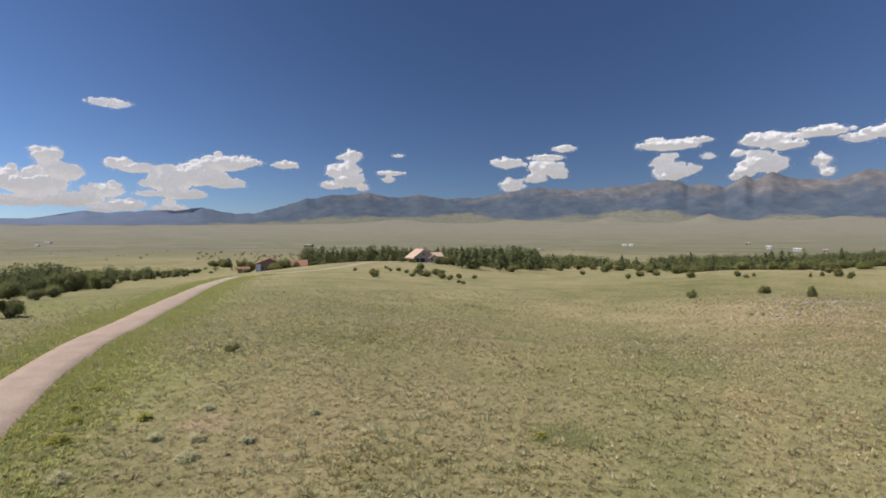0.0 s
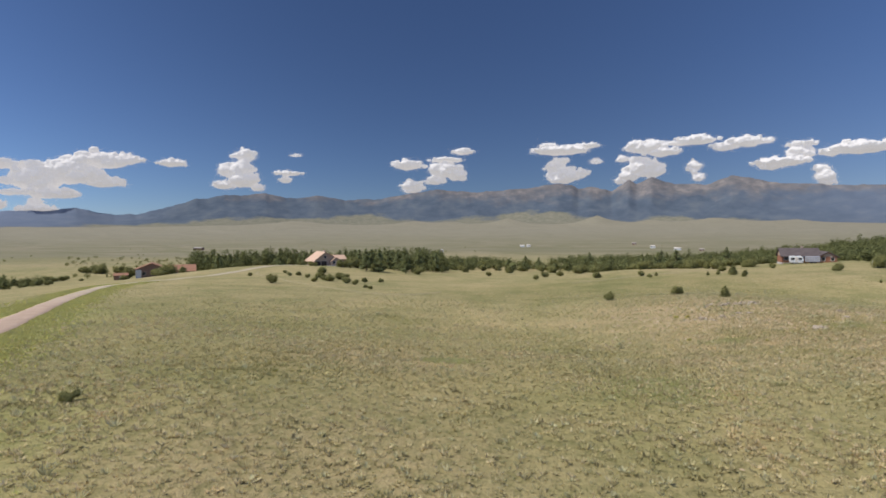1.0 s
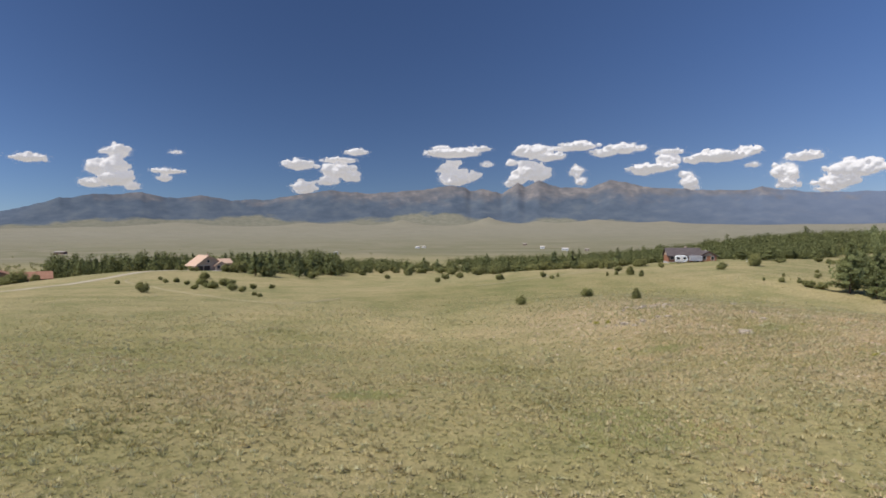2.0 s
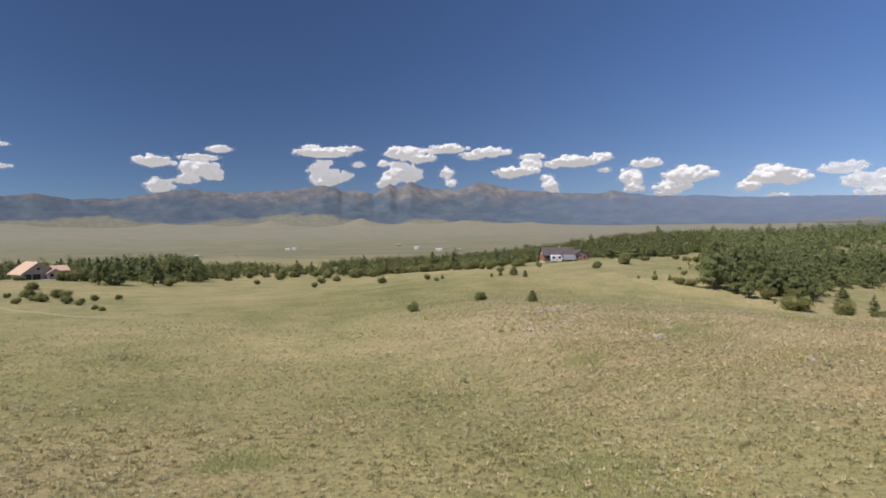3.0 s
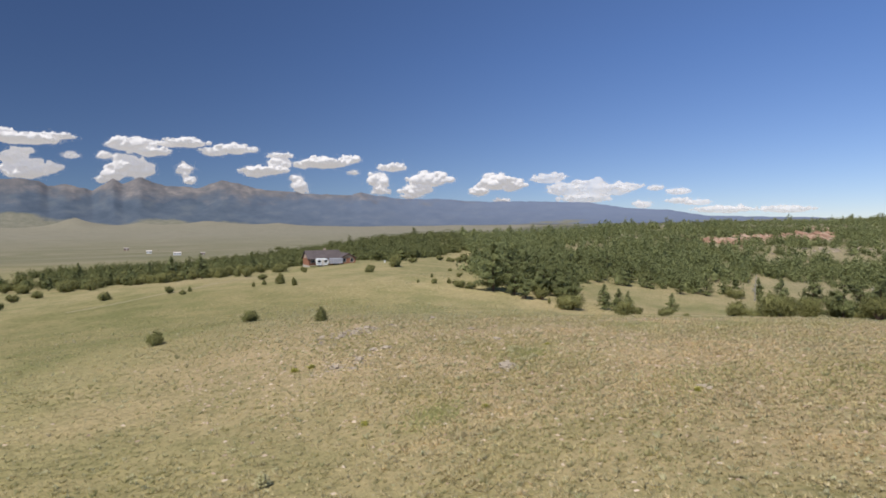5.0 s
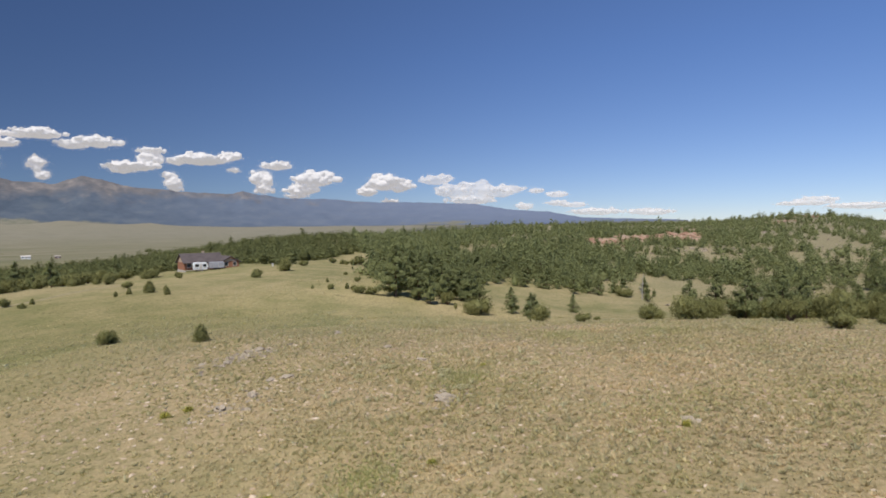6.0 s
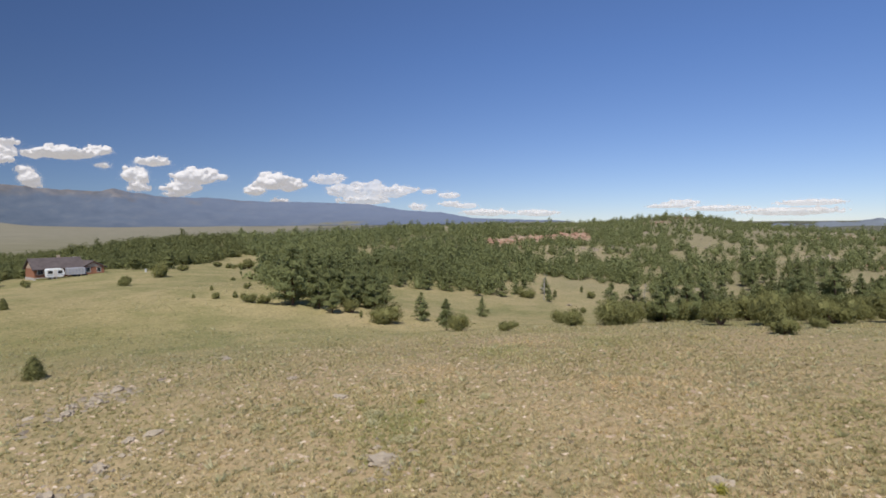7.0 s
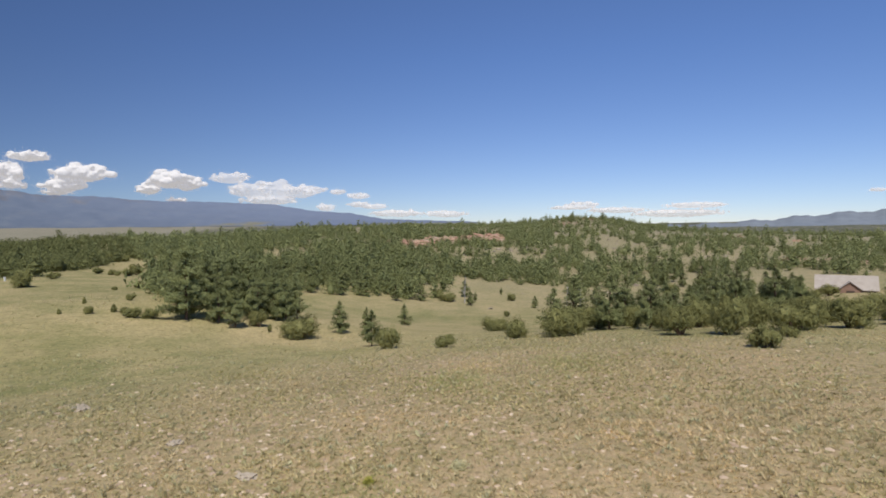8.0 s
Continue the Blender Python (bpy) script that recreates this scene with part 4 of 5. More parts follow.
# scrub in the hollow beside the driveway
HOLLOW = [(-107, 113, 4.2, 1.1), (-101, 121, 3.6, 1.0), (-118, 132, 4.6, 1.0), (-112, 124, 3.2, 1.1), (-106, 143, 2.4, 1.1), (-126, 152, 4.4, 1.0), (-130, 190, 3.6, 1.1), (-147, 221, 3.2, 1.1), (-116, 120, 3.8, 1.0), (-128, 140, 5.0, 1.0), (-88, 118.6, 2.2, 1.1), (-94, 111, 2.8, 1.0), (-64.6, 73, 1.7, 1.2), (-68, 80, 2.0, 1.1)]
for k, (x, y, h, w) in enumerate(HOLLOW):
    plant(BUSHES, k, x, y, h, rng.uniform(0, 6), "dark bushy scrub oak in the hollow by the driveway", w)
BIG = [(97.5, 103, 9.6), (99, 99, 6.0), (98, 96, 5.4), (110, 101, 7.6), (107, 97, 6.4), (115, 97, 6.0), (118, 101, 7.8), (112, 109, 6.4), (122, 108, 8.0)]
for k, (x, y, h) in enumerate(BIG):
    plant(PINES, k, x, y, h, rng.uniform(0, 6), "broad dark green pine at the edge of the woods", 1.1)
SAPLINGS = [(105.5, 83.5, 4.8), (110.3, 81, 3.8), (89, 74, 4.3), (133, 80, 4.2), (190, 73.5, 4.4), (205, 77, 5.6), (190, 55, 3.6), (200, 73, 2.8), (215, 66, 2.4), (190, 88, 6.4), (184, 94, 5.6)]
for k, (x, y, h) in enumerate(SAPLINGS):
    plant(PINES, k, x, y, h, rng.uniform(0, 6), "young slim pine at the edge of a meadow", 1.05)


# the clearing below the crest, corner by corner
CLEARING = [(70, 56), (86, 56), (104, 50), (150, 46), (236, 44), (240, 84), (232, 84), (196, 85), (186, 96), (174, 117), (150, 113), (126, 100), (109, 90), (98, 84), (70, 90)]


OPEN_SLOPE = [(97, 109), (112, 118), (128, 132), (160, 153), (190, 172), (226, 196), (216, 203), (196, 197), (178, 187), (158, 178), (139, 167), (120, 160), (95, 150), (88, 120)]


def in_meadow(x, y):
    for ring in (CLEARING, OPEN_SLOPE):
        inside = False
        for (a, b), (c, d) in zip(ring, ring[1:] + ring[:1]):
            if (b > y) != (d > y) and x < a + (c - a) * (y - b) / (d - b):
                inside = not inside
        if inside:
            return True
    return False


def wood(az0, az1, near, far, count, share, heights, gap, seed, near1=None):
    """Pines and junipers scattered between two bearings and two distances from the origin."""
    r0 = np.random.default_rng(seed)
    spots = []
    tries = 0
    while len(spots) < count and tries < count * 60:
        tries += 1
        a = r0.uniform(min(az0, az1), max(az0, az1))
        n0 = near if near1 is None else near + (near1 - near) * (a - az0) / (az1 - az0)
        d = math.sqrt(r0.uniform(n0 * n0, far * far))
        x, y = -math.sin(radians(a)) * d, math.cos(radians(a)) * d
        if in_meadow(x, y) or any((x - p) ** 2 + (y - q) ** 2 < gap * gap for p, q in spots):
            continue
        if any((x - p) ** 2 + (y - q) ** 2 < s * s for p, q, s in KEEP_CLEAR):
            continue
        spots.append((x, y))
        h = r0.uniform(*heights)
        if r0.uniform() < share:
            plant(PINES, int(r0.integers(60)), x, y, h, r0.uniform(0, 6.28), spread=r0.uniform(0.85, 1.15))
        else:
            plant(BUSHES if 80 < math.hypot(x, y) < 150 else JUNIPERS, int(r0.integers(60)), x, y, h * 0.5, r0.uniform(0, 6.28), "bushy green juniper growing among pines", r0.uniform(0.8, 1.05))


KEEP_CLEAR = [(204, 277, 7), (198, 269, 6), (282, 315, 8), (276, 307, 7), (112, 169, 11), (138, 198, 6), (98, 84, 9), (108, 87, 7), (122, 184, 14), (-38, 266, 14), (-107, 272, 17), (180, -24, 11), (170, 160, 14), (185, 178, 12), (150, 147, 16), (160, 170, 13), (98, 18, 5), (110, 12, 6), (122, 6, 7), (135, 0, 7), (150, -8, 9), (163, -14, 9)]
OPENINGS = [(300, -20, 14), (360, -70, 16), (452, 86, 12), (290, -60, 18), (318, 117, 11), (330, 112, 8), (345, 106, 10), (358, 100, 11), (367, 88, 12), (380, 86, 11), (395, 84, 10), (561, 139, 12), (314, 160, 8),
            (318, 69, 8), (327, 58, 9), (314, 88, 7), (252, 101, 6), (292, 64, 7), (441, 104, 9), (435, 71, 8), (340, 42, 8), (347, 16, 8), (355, -27, 8), (315, -36, 9), (315, -27, 7), (308, 6, 10),
            (308, 114, 8), (320, 107, 5), (334, 100, 6), (346, 93, 6), (354, 82, 9), (368, 79, 6), (382, 78, 6), (354, 71, 7), (308, 66, 6), (304, 12, 8), (570, 27, 14), (585, 28, 12)]
wood(19, 6.5, 290, 335, 34, 0.9, (6.5, 9), 4.0, 301)
wood(5.5, -2.3, 232, 330, 44, 0.92, (6.5, 9.2), 4.5, 302)
wood(-2.5, -15, 268, 350, 44, 0.12, (5, 8), 5, 303)
wood(-15, -26, 250, 330, 54, 0.1, (6, 8.5), 5, 304)
wood(-21, -33, 195, 262, 34, 0.12, (4.5, 7), 5, 305)
wood(47, 37, 148, 240, 36, 0.1, (7, 11), 3.6, 306)
wood(36.5, 30, 195, 300, 16, 0.05, (3.6, 5.8), 3.8, 312, near1=262)
wood(-44.5, -50, 150, 240, 40, 0.9, (6, 8.5), 4.0, 307, near1=136)
wood(-47, -53, 126, 160, 9, 0.75, (5, 8), 4, 308)
wood(-50, -62, 165, 240, 46, 0.95, (5.5, 8.5), 4.0, 309)
wood(-60, -90, 96, 150, 90, 0.38, (5, 7.6), 3.0, 310, near1=88)
wood(-88, -100, 112, 175, 22, 0.6, (5, 8), 5, 311)
wood(-86, -93, 205, 275, 26, 0.8, (5, 8), 4.5, 313)


def dead_tree(seed, x, y, tall):
    """A bare grey snag: leaning trunk, broken limbs and twigs."""
    r0 = np.random.default_rng(seed)
    root = new("dead_tree")
    root.matrix_basis = Matrix.Translation((x, y, on_land(x, y, 0.1)))
    lean = r0.normal(0, 0.05, 2) * tall
    mesh_object("trunk", *joined([limb((0, 0, 0), (*lean * 0.4, tall * 0.5), 0.02 * tall, 0.014 * tall, 7), limb((*lean * 0.4, tall * 0.5), (*lean, tall), 0.014 * tall, 0.003 * tall, 6)]), SNAG, root)
    twigs = []
    for k in range(16):
        f = r0.uniform(0.3, 0.95)
        a, r = r0.uniform(0, 2 * math.pi), tall * 0.26 * (1.15 - f) * r0.uniform(0.6, 1.3)
        p = np.array([*lean * f, tall * f])
        q = p + (math.cos(a) * r, math.sin(a) * r, r * r0.uniform(0.1, 0.7))
        twigs.append(limb(p, q, 0.006 * tall, 0.002 * tall, 4))
        for m in range(3):
            b = p + (q - p) * r0.uniform(0.4, 0.9)
            twigs.append(limb(b, b + r0.normal(0, 0.045 * tall, 3) + (0, 0, 0.03 * tall), 0.003 * tall, 0.001 * tall, 3))
    mesh_object("limbs", *joined(twigs), SNAG, root)
    tagged(root, "bare silvery dead tree standing among green junipers", "tree", "dead trees")


dead_tree(701, 193, 75.5, 8.5)
dead_tree(702, 176, 47, 8.0)
dead_tree(703, 170, 44, 7.0)


def far_woods():
    """Thousands of trees on the hill beyond and in the belts behind the houses, too many to count."""
    r0 = np.random.default_rng(77)
    # bearings from, to; distances from, to; number; openness
    belts = [(-84, -33, 235, 900, 3600, -0.1), (-122, -84, 235, 900, 2500, -0.04), (-84, -36, 235, 430, 3300, -0.3), (-122, -84, 235, 430, 900, -0.04), (-128, -82, 900, 2600, 1700, 0.1), (-98, -80, 530, 740, 700, -0.8), (-80, -55, 560, 900, 900, -0.6), (20, 5.5, 300, 390, 380, -1), (6, -3, 262, 370, 320, -1), (-2, -16, 285, 390, 420, -0.02), (-15, -34, 255, 400, 800, -0.3), (-44, -26, 215, 420, 800, -0.7), (47, 36, 165, 245, 170, -1), (36.5, 31, 235, 300, 60, -1), (-66, -44, 150, 250, 520, -1), (-80, -60, 205, 300, 260, -0.4)]
    x, y = [], []
    for a0, a1, d0, d1, n, openness in belts:
        a = np.radians(r0.uniform(min(a0, a1), max(a0, a1), n))
        d = np.sqrt(r0.uniform(d0**2, d1**2, n))
        p, q = -np.sin(a) * d, np.cos(a) * d
        gap = np.array([noise.fractal((u / 55, v / 55, 2.2), 1.0, 2.0, 4) for u, v in zip(p, q)])
        keep = (gap > -0.18 + openness) & ~np.array([in_meadow(u, v) for u, v in zip(p, q)])
        x.append(p[keep])
        y.append(q[keep])
    x, y = np.concatenate(x), np.concatenate(y)
    keep = np.ones(len(x), bool)
    for p, q, s in KEEP_CLEAR + OPENINGS:
        keep &= (x - p) ** 2 + (y - q) ** 2 > s * s
    x, y = x[keep], y[keep]
    n = len(x)
    h = np.clip(r0.lognormal(1.62, 0.33, n), 2.2, 9.0) * np.where(x < 0.66 * y, 0.88, 0.93) * np.where(np.hypot(x, y) > 900, 1.4, 1.0)
    round_ = r0.uniform(size=n) < np.where(np.hypot(x, y) > 300, 0.80, 0.5)
    grove = ((x > 0.03 * y) & (x < 1.1 * y) & (y > 150)) | (x < -0.5 * y)
    pines = (x < 0.05 * y) & (x > -0.5 * y) & (np.hypot(x, y) < 450)
    round_ &= ~pines | (r0.uniform(size=n) < 0.2)
    h = h * np.where(pines, 1.3, 1.0)
    round_ |= grove & ~pines & (r0.uniform(size=n) < np.where(x < 0, 1.0, 0.88))
    h = np.where(round_, h * 0.7, h) * np.where(grove, 0.95, 1.0) * np.where(x < -0.5 * y, np.interp(-x / y, (0.62, 0.74, 0.88), (0.65, 1.0, 1.5)), 1.0)
    w = h * np.where(grove & round_, 1.35, 1.0) * np.where(round_, r0.uniform(0.5, 0.65, n), r0.uniform(0.42, 0.56, n))
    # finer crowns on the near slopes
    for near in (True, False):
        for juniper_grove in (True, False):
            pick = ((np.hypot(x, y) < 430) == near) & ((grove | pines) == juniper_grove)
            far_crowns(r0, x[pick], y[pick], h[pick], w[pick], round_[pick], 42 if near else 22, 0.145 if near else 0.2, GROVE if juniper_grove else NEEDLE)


def far_crowns(r0, x, y, h, w, round_, m, leaf, mat):
    n = len(x)
    f = np.clip(np.tile(np.linspace(0.08, 0.95, m), (n, 1)) + r0.uniform(-0.04, 0.04, (n, m)), 0.04, 0.98)
    t = r0.uniform(0, 2 * math.pi, (n, m))
    r = w[:, None] * np.where(round_[:, None], np.sqrt(1 - (2 * f - 0.9).clip(-0.95, 1) ** 2 * 0.95), (1 - f**1.5) ** 0.9) * r0.uniform(0.3, 1.0, (n, m))
    c = np.stack([x[:, None] + np.cos(t) * r, y[:, None] + np.sin(t) * r, land(x, y)[:, None] + f * h[:, None]], -1).reshape(-1, 3)
    size = np.repeat(h * leaf, m) * (1.15 - 0.45 * f.ravel())
    heart = np.stack([np.repeat(x, m), np.repeat(y, m), np.repeat(land(x, y) + 0.35 * h, m)], -1)
    # the close inner mass of each crown
    s, rise = 6, (0.06, 0.28, 0.5, 0.72)
    t = np.linspace(0, 2 * math.pi, s, endpoint=False)[None, None] + r0.uniform(0, 6, (n, 4, 1))
    girth = np.where(round_[:, None], np.array((0.25, 0.38, 0.32, 0.08)), np.array((0.30, 0.26, 0.16, 0.03)))[:, :, None] * w[:, None, None] * r0.uniform(0.8, 1.15, (n, 4, s))
    up = (land(x, y)[:, None] + np.array(rise) * h[:, None])[:, :, None] + r0.uniform(-0.05, 0.05, (n, 4, s)) * h[:, None, None]
    mass = np.stack([x[:, None, None] + np.cos(t) * girth, y[:, None, None] + np.sin(t) * girth, up], -1).reshape(-1, 3)
    i, j = np.meshgrid(np.arange(3), np.arange(s), indexing="ij")
    a, b = (i * s + j).ravel(), (i * s + (j + 1) % s).ravel()
    side = np.concatenate([np.stack([a, b, b + s], -1), np.stack([a, b + s, a + s], -1)])
    side = (side[None] + 4 * s * np.arange(n)[:, None, None]).reshape(-1, 3)
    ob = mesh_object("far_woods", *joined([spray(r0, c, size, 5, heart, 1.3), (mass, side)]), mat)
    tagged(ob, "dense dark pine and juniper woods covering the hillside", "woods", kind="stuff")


far_woods()


def plain_shrubs():
    """Dots of brush on the plain beyond the houses."""
    r0 = np.random.default_rng(78)
    n = 280
    a = np.radians(np.concatenate([r0.uniform(14, 30, 150), r0.uniform(-34, 46, 130)]))
    d = np.concatenate([r0.uniform(300, 520, 150), r0.uniform(420, 1500, 130)])
    x, y = -np.sin(a) * d, np.cos(a) * d
    h = np.concatenate([r0.uniform(0.7, 2.4, 150), r0.uniform(0.6, 1.8, 130)])
    m = 20
    c = np.stack([x[:, None] + r0.normal(0, 0.27, (n, m)) * h[:, None], y[:, None] + r0.normal(0, 0.27, (n, m)) * h[:, None], land(x, y)[:, None] + r0.uniform(0.1, 0.85, (n, m)) * h[:, None]], -1)
    v, f = spray(r0, c.reshape(-1, 3), np.repeat(h * 0.24, m), 6)
    tagged(mesh_object("plain_shrubs", v, f, SCALE_LEAF), "scattered dark brush on the open plain", "shrubs", kind="stuff")


plain_shrubs()


# ---------------------------------------------------------------- houses
WALL_RED = surface("red_brown_siding", (0.27, 0.115, 0.065), (0.36, 0.165, 0.10), 1.5)
WALL_TAN = surface("tan_stucco", (0.42, 0.31, 0.23), (0.52, 0.40, 0.31), 1.2)
WALL_BROWN = surface("brown_timber", (0.21, 0.13, 0.095), (0.30, 0.19, 0.14), 2)
WALL_WHITE = surface("white_paint", (0.72, 0.72, 0.70), (0.82, 0.82, 0.80), 1)
ROOF_GREY = surface("grey_shingle", (0.088, 0.072, 0.070), (0.135, 0.112, 0.108), 1.0, 0.95, 0.1)
ROOF_CLAY = surface("clay_tile", (0.50, 0.325, 0.225), (0.60, 0.425, 0.315), 1.0, 0.8)
ROOF_RED = surface("red_brown_roof", (0.26, 0.128, 0.078), (0.36, 0.185, 0.118), 1.0, 0.8)
ROOF_METAL = surface("pale_metal_roof", (0.33, 0.285, 0.24), (0.40, 0.35, 0.30), 0.8, 0.5)
TRIM_DARK = surface("dark_trim", (0.05, 0.035, 0.03), (0.08, 0.06, 0.05), 3)
TRIM_PALE = surface("pale_trim", (0.55, 0.50, 0.44), (0.65, 0.60, 0.54), 3)
CONCRETE = surface("concrete", (0.40, 0.37, 0.33), (0.50, 0.47, 0.43), 2)
TRAILER_GREY = surface("grey_panel", (0.30, 0.30, 0.33), (0.38, 0.38, 0.41), 1.0, 0.5)
RUBBER = surface("rubber", (0.02, 0.02, 0.02), (0.035, 0.035, 0.035), 5)
GLASS, _, _, gb = material("window_glass", 0.08, 0, 0.5)
gb.inputs["Base Color"].default_value = (0.03, 0.035, 0.04, 1)


def house_base(name, x, y, facing, label, category="house", lift=0.0):
    """An empty at the middle of the front; local x runs along the front, y goes back, away from the one who looks."""
    root = new(name)
    root.matrix_basis = Matrix.Translation((x, y, on_land(x, y) + lift)) @ Matrix.Rotation(radians(facing), 4, "Z")
    return tagged(root, label, category)


def window(root, x, z, w, h, y=-0.03, mat=TRIM_PALE, name="window"):
    """A framed window with a recessed pane on the front."""
    bm = bmesh.new()
    for a, b, c, d in ((x - w / 2 - 0.09, x - w / 2, z - 0.09, z + h + 0.09), (x + w / 2, x + w / 2 + 0.09, z - 0.09, z + h + 0.09), (x - w / 2, x + w / 2, z - 0.09, z), (x - w / 2, x + w / 2, z + h, z + h + 0.09)):
        box(bm, a, b, y - 0.05, y + 0.06, c, d)
    frame_ob = part(name, bm, mat, root, "framed window")
    part("pane", boxed(x - w / 2, x + w / 2, y, y + 0.03, z, z + h), GLASS, frame_ob, "dark glass pane")


def gable_roof(root, x0, x1, y0, y1, eave, ridge, mat, along="x", over=0.6, thick=0.22, name="roof", split=0.5):
    """Two pitched slabs joined at a ridge that runs along x or y."""
    lo, hi = (y0, y1) if along == "x" else (x0, x1)
    lo, hi, mid = lo - over, hi + over, lo + (hi - lo) * split
    drop = (ridge - eave) / (mid - lo - over) * over
    drop2 = (ridge - eave) / (hi - over - mid) * over
    pts = [(lo, eave - drop), (mid, ridge), (hi, eave - drop2), (hi, eave - drop2 + thick), (mid, ridge + thick), (lo, eave - drop + thick)]
    a, b = ((x0, x1) if along == "x" else (y0, y1))
    return part(name, prism(pts, along, a - over * 0.7, b + over * 0.7), mat, root)


def gable_body(root, x0, x1, y0, y1, eave, ridge, mat, along="x", name="wall", split=0.5):
    lo, hi = (y0, y1) if along == "x" else (x0, x1)
    mid = lo + (hi - lo) * split
    a, b = ((x0, x1) if along == "x" else (y0, y1))
    return part(name, prism([(lo, -1.2), (hi, -1.2), (hi, eave), (mid, ridge), (lo, eave)], along, a, b), mat, root)


RANCH = Matrix.Translation((122.4, 181.6, on_land(118, 180) + 0.1)) @ Matrix.Rotation(radians(-24), 4, "Z") @ Matrix.Scale(0.95, 4)


def ranch_house():
    h = house_base("ranch_house", 0, 0, 0, "long low ranch house with reddish walls and grey shingle roof")
    h.matrix_basis = RANCH
    gable_body(h, -7.7, 3.2, 0, 8, 2.35, 4.7, WALL_RED)
    gable_roof(h, -7.7, 3.2, 0, 8, 2.35, 4.7, ROOF_GREY, over=0.7)
    gable_body(h, 2.6, 7.7, -1.4, 7.5, 2.3, 3.7, WALL_RED, "y", "wing_wall")
    gable_roof(h, 2.6, 7.7, -1.4, 7.5, 2.3, 3.7, ROOF_GREY, "y", over=0.7, name="wing_roof")
    part("gable_panel", prism([(3.2, 2.32), (7.1, 2.32), (5.15, 3.4)], "y", -1.46, -1.4), WALL_TAN, h, "tan gable panel")
    part("gable_panel", prism([(1.0, 2.4), (7.0, 2.4), (4.0, 4.2)], "x", -7.76, -7.7), WALL_TAN, h, "tan gable panel")
    for x in (-6.4, -4.0, 1.2):
        window(h, x, 0.95, 1.2, 1.1)
    window(h, 3.9, 0.95, 0.9, 1.1, -1.43)
    window(h, 6.4, 0.95, 0.9, 1.1, -1.43)
    door = part("door", boxed(-2.3, -1.3, -0.06, 0.02, 0.05, 2.1, 0.01), TRIM_DARK, h, "dark front door")
    part("handle", boxed(-1.48, -1.4, -0.12, -0.06, 1.0, 1.12), TRIM_PALE, door)
    part("foundation", boxed(-7.8, 3.3, -0.08, 8.1, -1.8, 0.1), CONCRETE, h, "grey concrete foundation")
    part("patio", boxed(-7.4, 2.5, -2.0, -0.1, -1.2, -0.05), GROUND, h, "trodden earth terrace")
    part("fascia", boxed(-8.2, 2.6, -0.74, -0.69, 2.0, 2.2), TRIM_DARK, h, "dark eaves board")
    part("chimney", boxed(-1.2, -0.5, 5.4, 6.1, 3.2, 5.4, 0.04), WALL_TAN, h)


ranch_house()


def adobe_house():
    h = house_base("gabled_house", -37.5, 258, 26.0, "tan stucco house with a broad clay-coloured gable roof", lift=0.1)
    h.matrix_basis = Matrix.Translation((0.8, 0, 0)) @ h.matrix_basis @ Matrix.Scale(0.88, 4)
    gable_body(h, -6.5, 5.5, 0, 13, 2.6, 6.4, WALL_TAN, "y", split=0.42)
    gable_roof(h, -6.5, 5.5, 0, 13, 2.6, 6.4, ROOF_CLAY, "y", over=1.1, thick=0.3, split=0.42)
    gable_body(h, 5.5, 10.4, 4, 11, 2.9, 4.6, WALL_TAN, "x", "wing_wall")
    gable_roof(h, 5.5, 10.4, 4, 11, 2.9, 4.6, ROOF_CLAY, "x", over=0.7, name="wing_roof")
    gable_body(h, 1.0, 6.0, -2.0, 4, 2.2, 3.9, WALL_TAN, "y", "porch_wall")
    gable_roof(h, 1.0, 6.0, -2.0, 4, 2.2, 3.9, ROOF_CLAY, "y", over=0.5, name="porch_roof")
    for x in (-5.0, -2.0):
        bay = part("garage_door", boxed(x - 1.25, x + 1.25, -0.08, 0.04, 0.0, 2.2, 0.02), TRIM_DARK, h, "dark garage bay")
        part("lintel", boxed(x - 1.4, x + 1.4, -0.16, 0.0, 2.2, 2.38), TRIM_PALE, bay)
    window(h, -1.4, 3.6, 1.1, 1.0)
    window(h, 2.4, 0.9, 1.2, 1.2, -2.03)
    window(h, 4.7, 0.9, 1.2, 1.2, -2.03)
    window(h, 8.2, 1.0, 1.6, 1.1, 3.97)
    part("terrace", boxed(-8, 9, -4.5, -0.02, -1.2, 0.0), CONCRETE, h, "pale concrete apron")
    part("chimney", boxed(0.6, 1.5, 8, 9, 4, 7.1, 0.04), WALL_TAN, h)


adobe_house()


def red_roof_house():
    h = house_base("red_roof_house", -106.5, 262, 21.5, "low brown house under a wide red-brown roof", lift=-0.4)
    gable_body(h, -11, 1, 0, 11, 3.4, 5.8, WALL_BROWN, "y", split=0.5)
    gable_roof(h, -11, 1, 0, 11, 3.4, 5.8, ROOF_RED, "y", over=0.8)
    gable_body(h, 1, 12, 1.5, 9.5, 2.4, 4.6, WALL_BROWN, "x", "wing_wall")
    gable_roof(h, 1, 12, 1.5, 9.5, 2.4, 4.6, ROOF_RED, "x", over=0.8, name="wing_roof")
    part("end_wall", boxed(-11.06, -8.9, -0.06, 0.3, -0.6, 3.3), WALL_WHITE, h, "pale stucco corner")
    for x in (-8, -4.6, -1.4):
        window(h, x, 1.0, 1.3, 1.3)
    window(h, 4, 0.9, 1.5, 1.1, 1.47)
    window(h, 8, 0.9, 1.5, 1.1, 1.47)
    part("door", boxed(10, 11, 1.42, 1.52, 0, 2.1, 0.01), TRIM_PALE, h, "pale door")


red_roof_house()


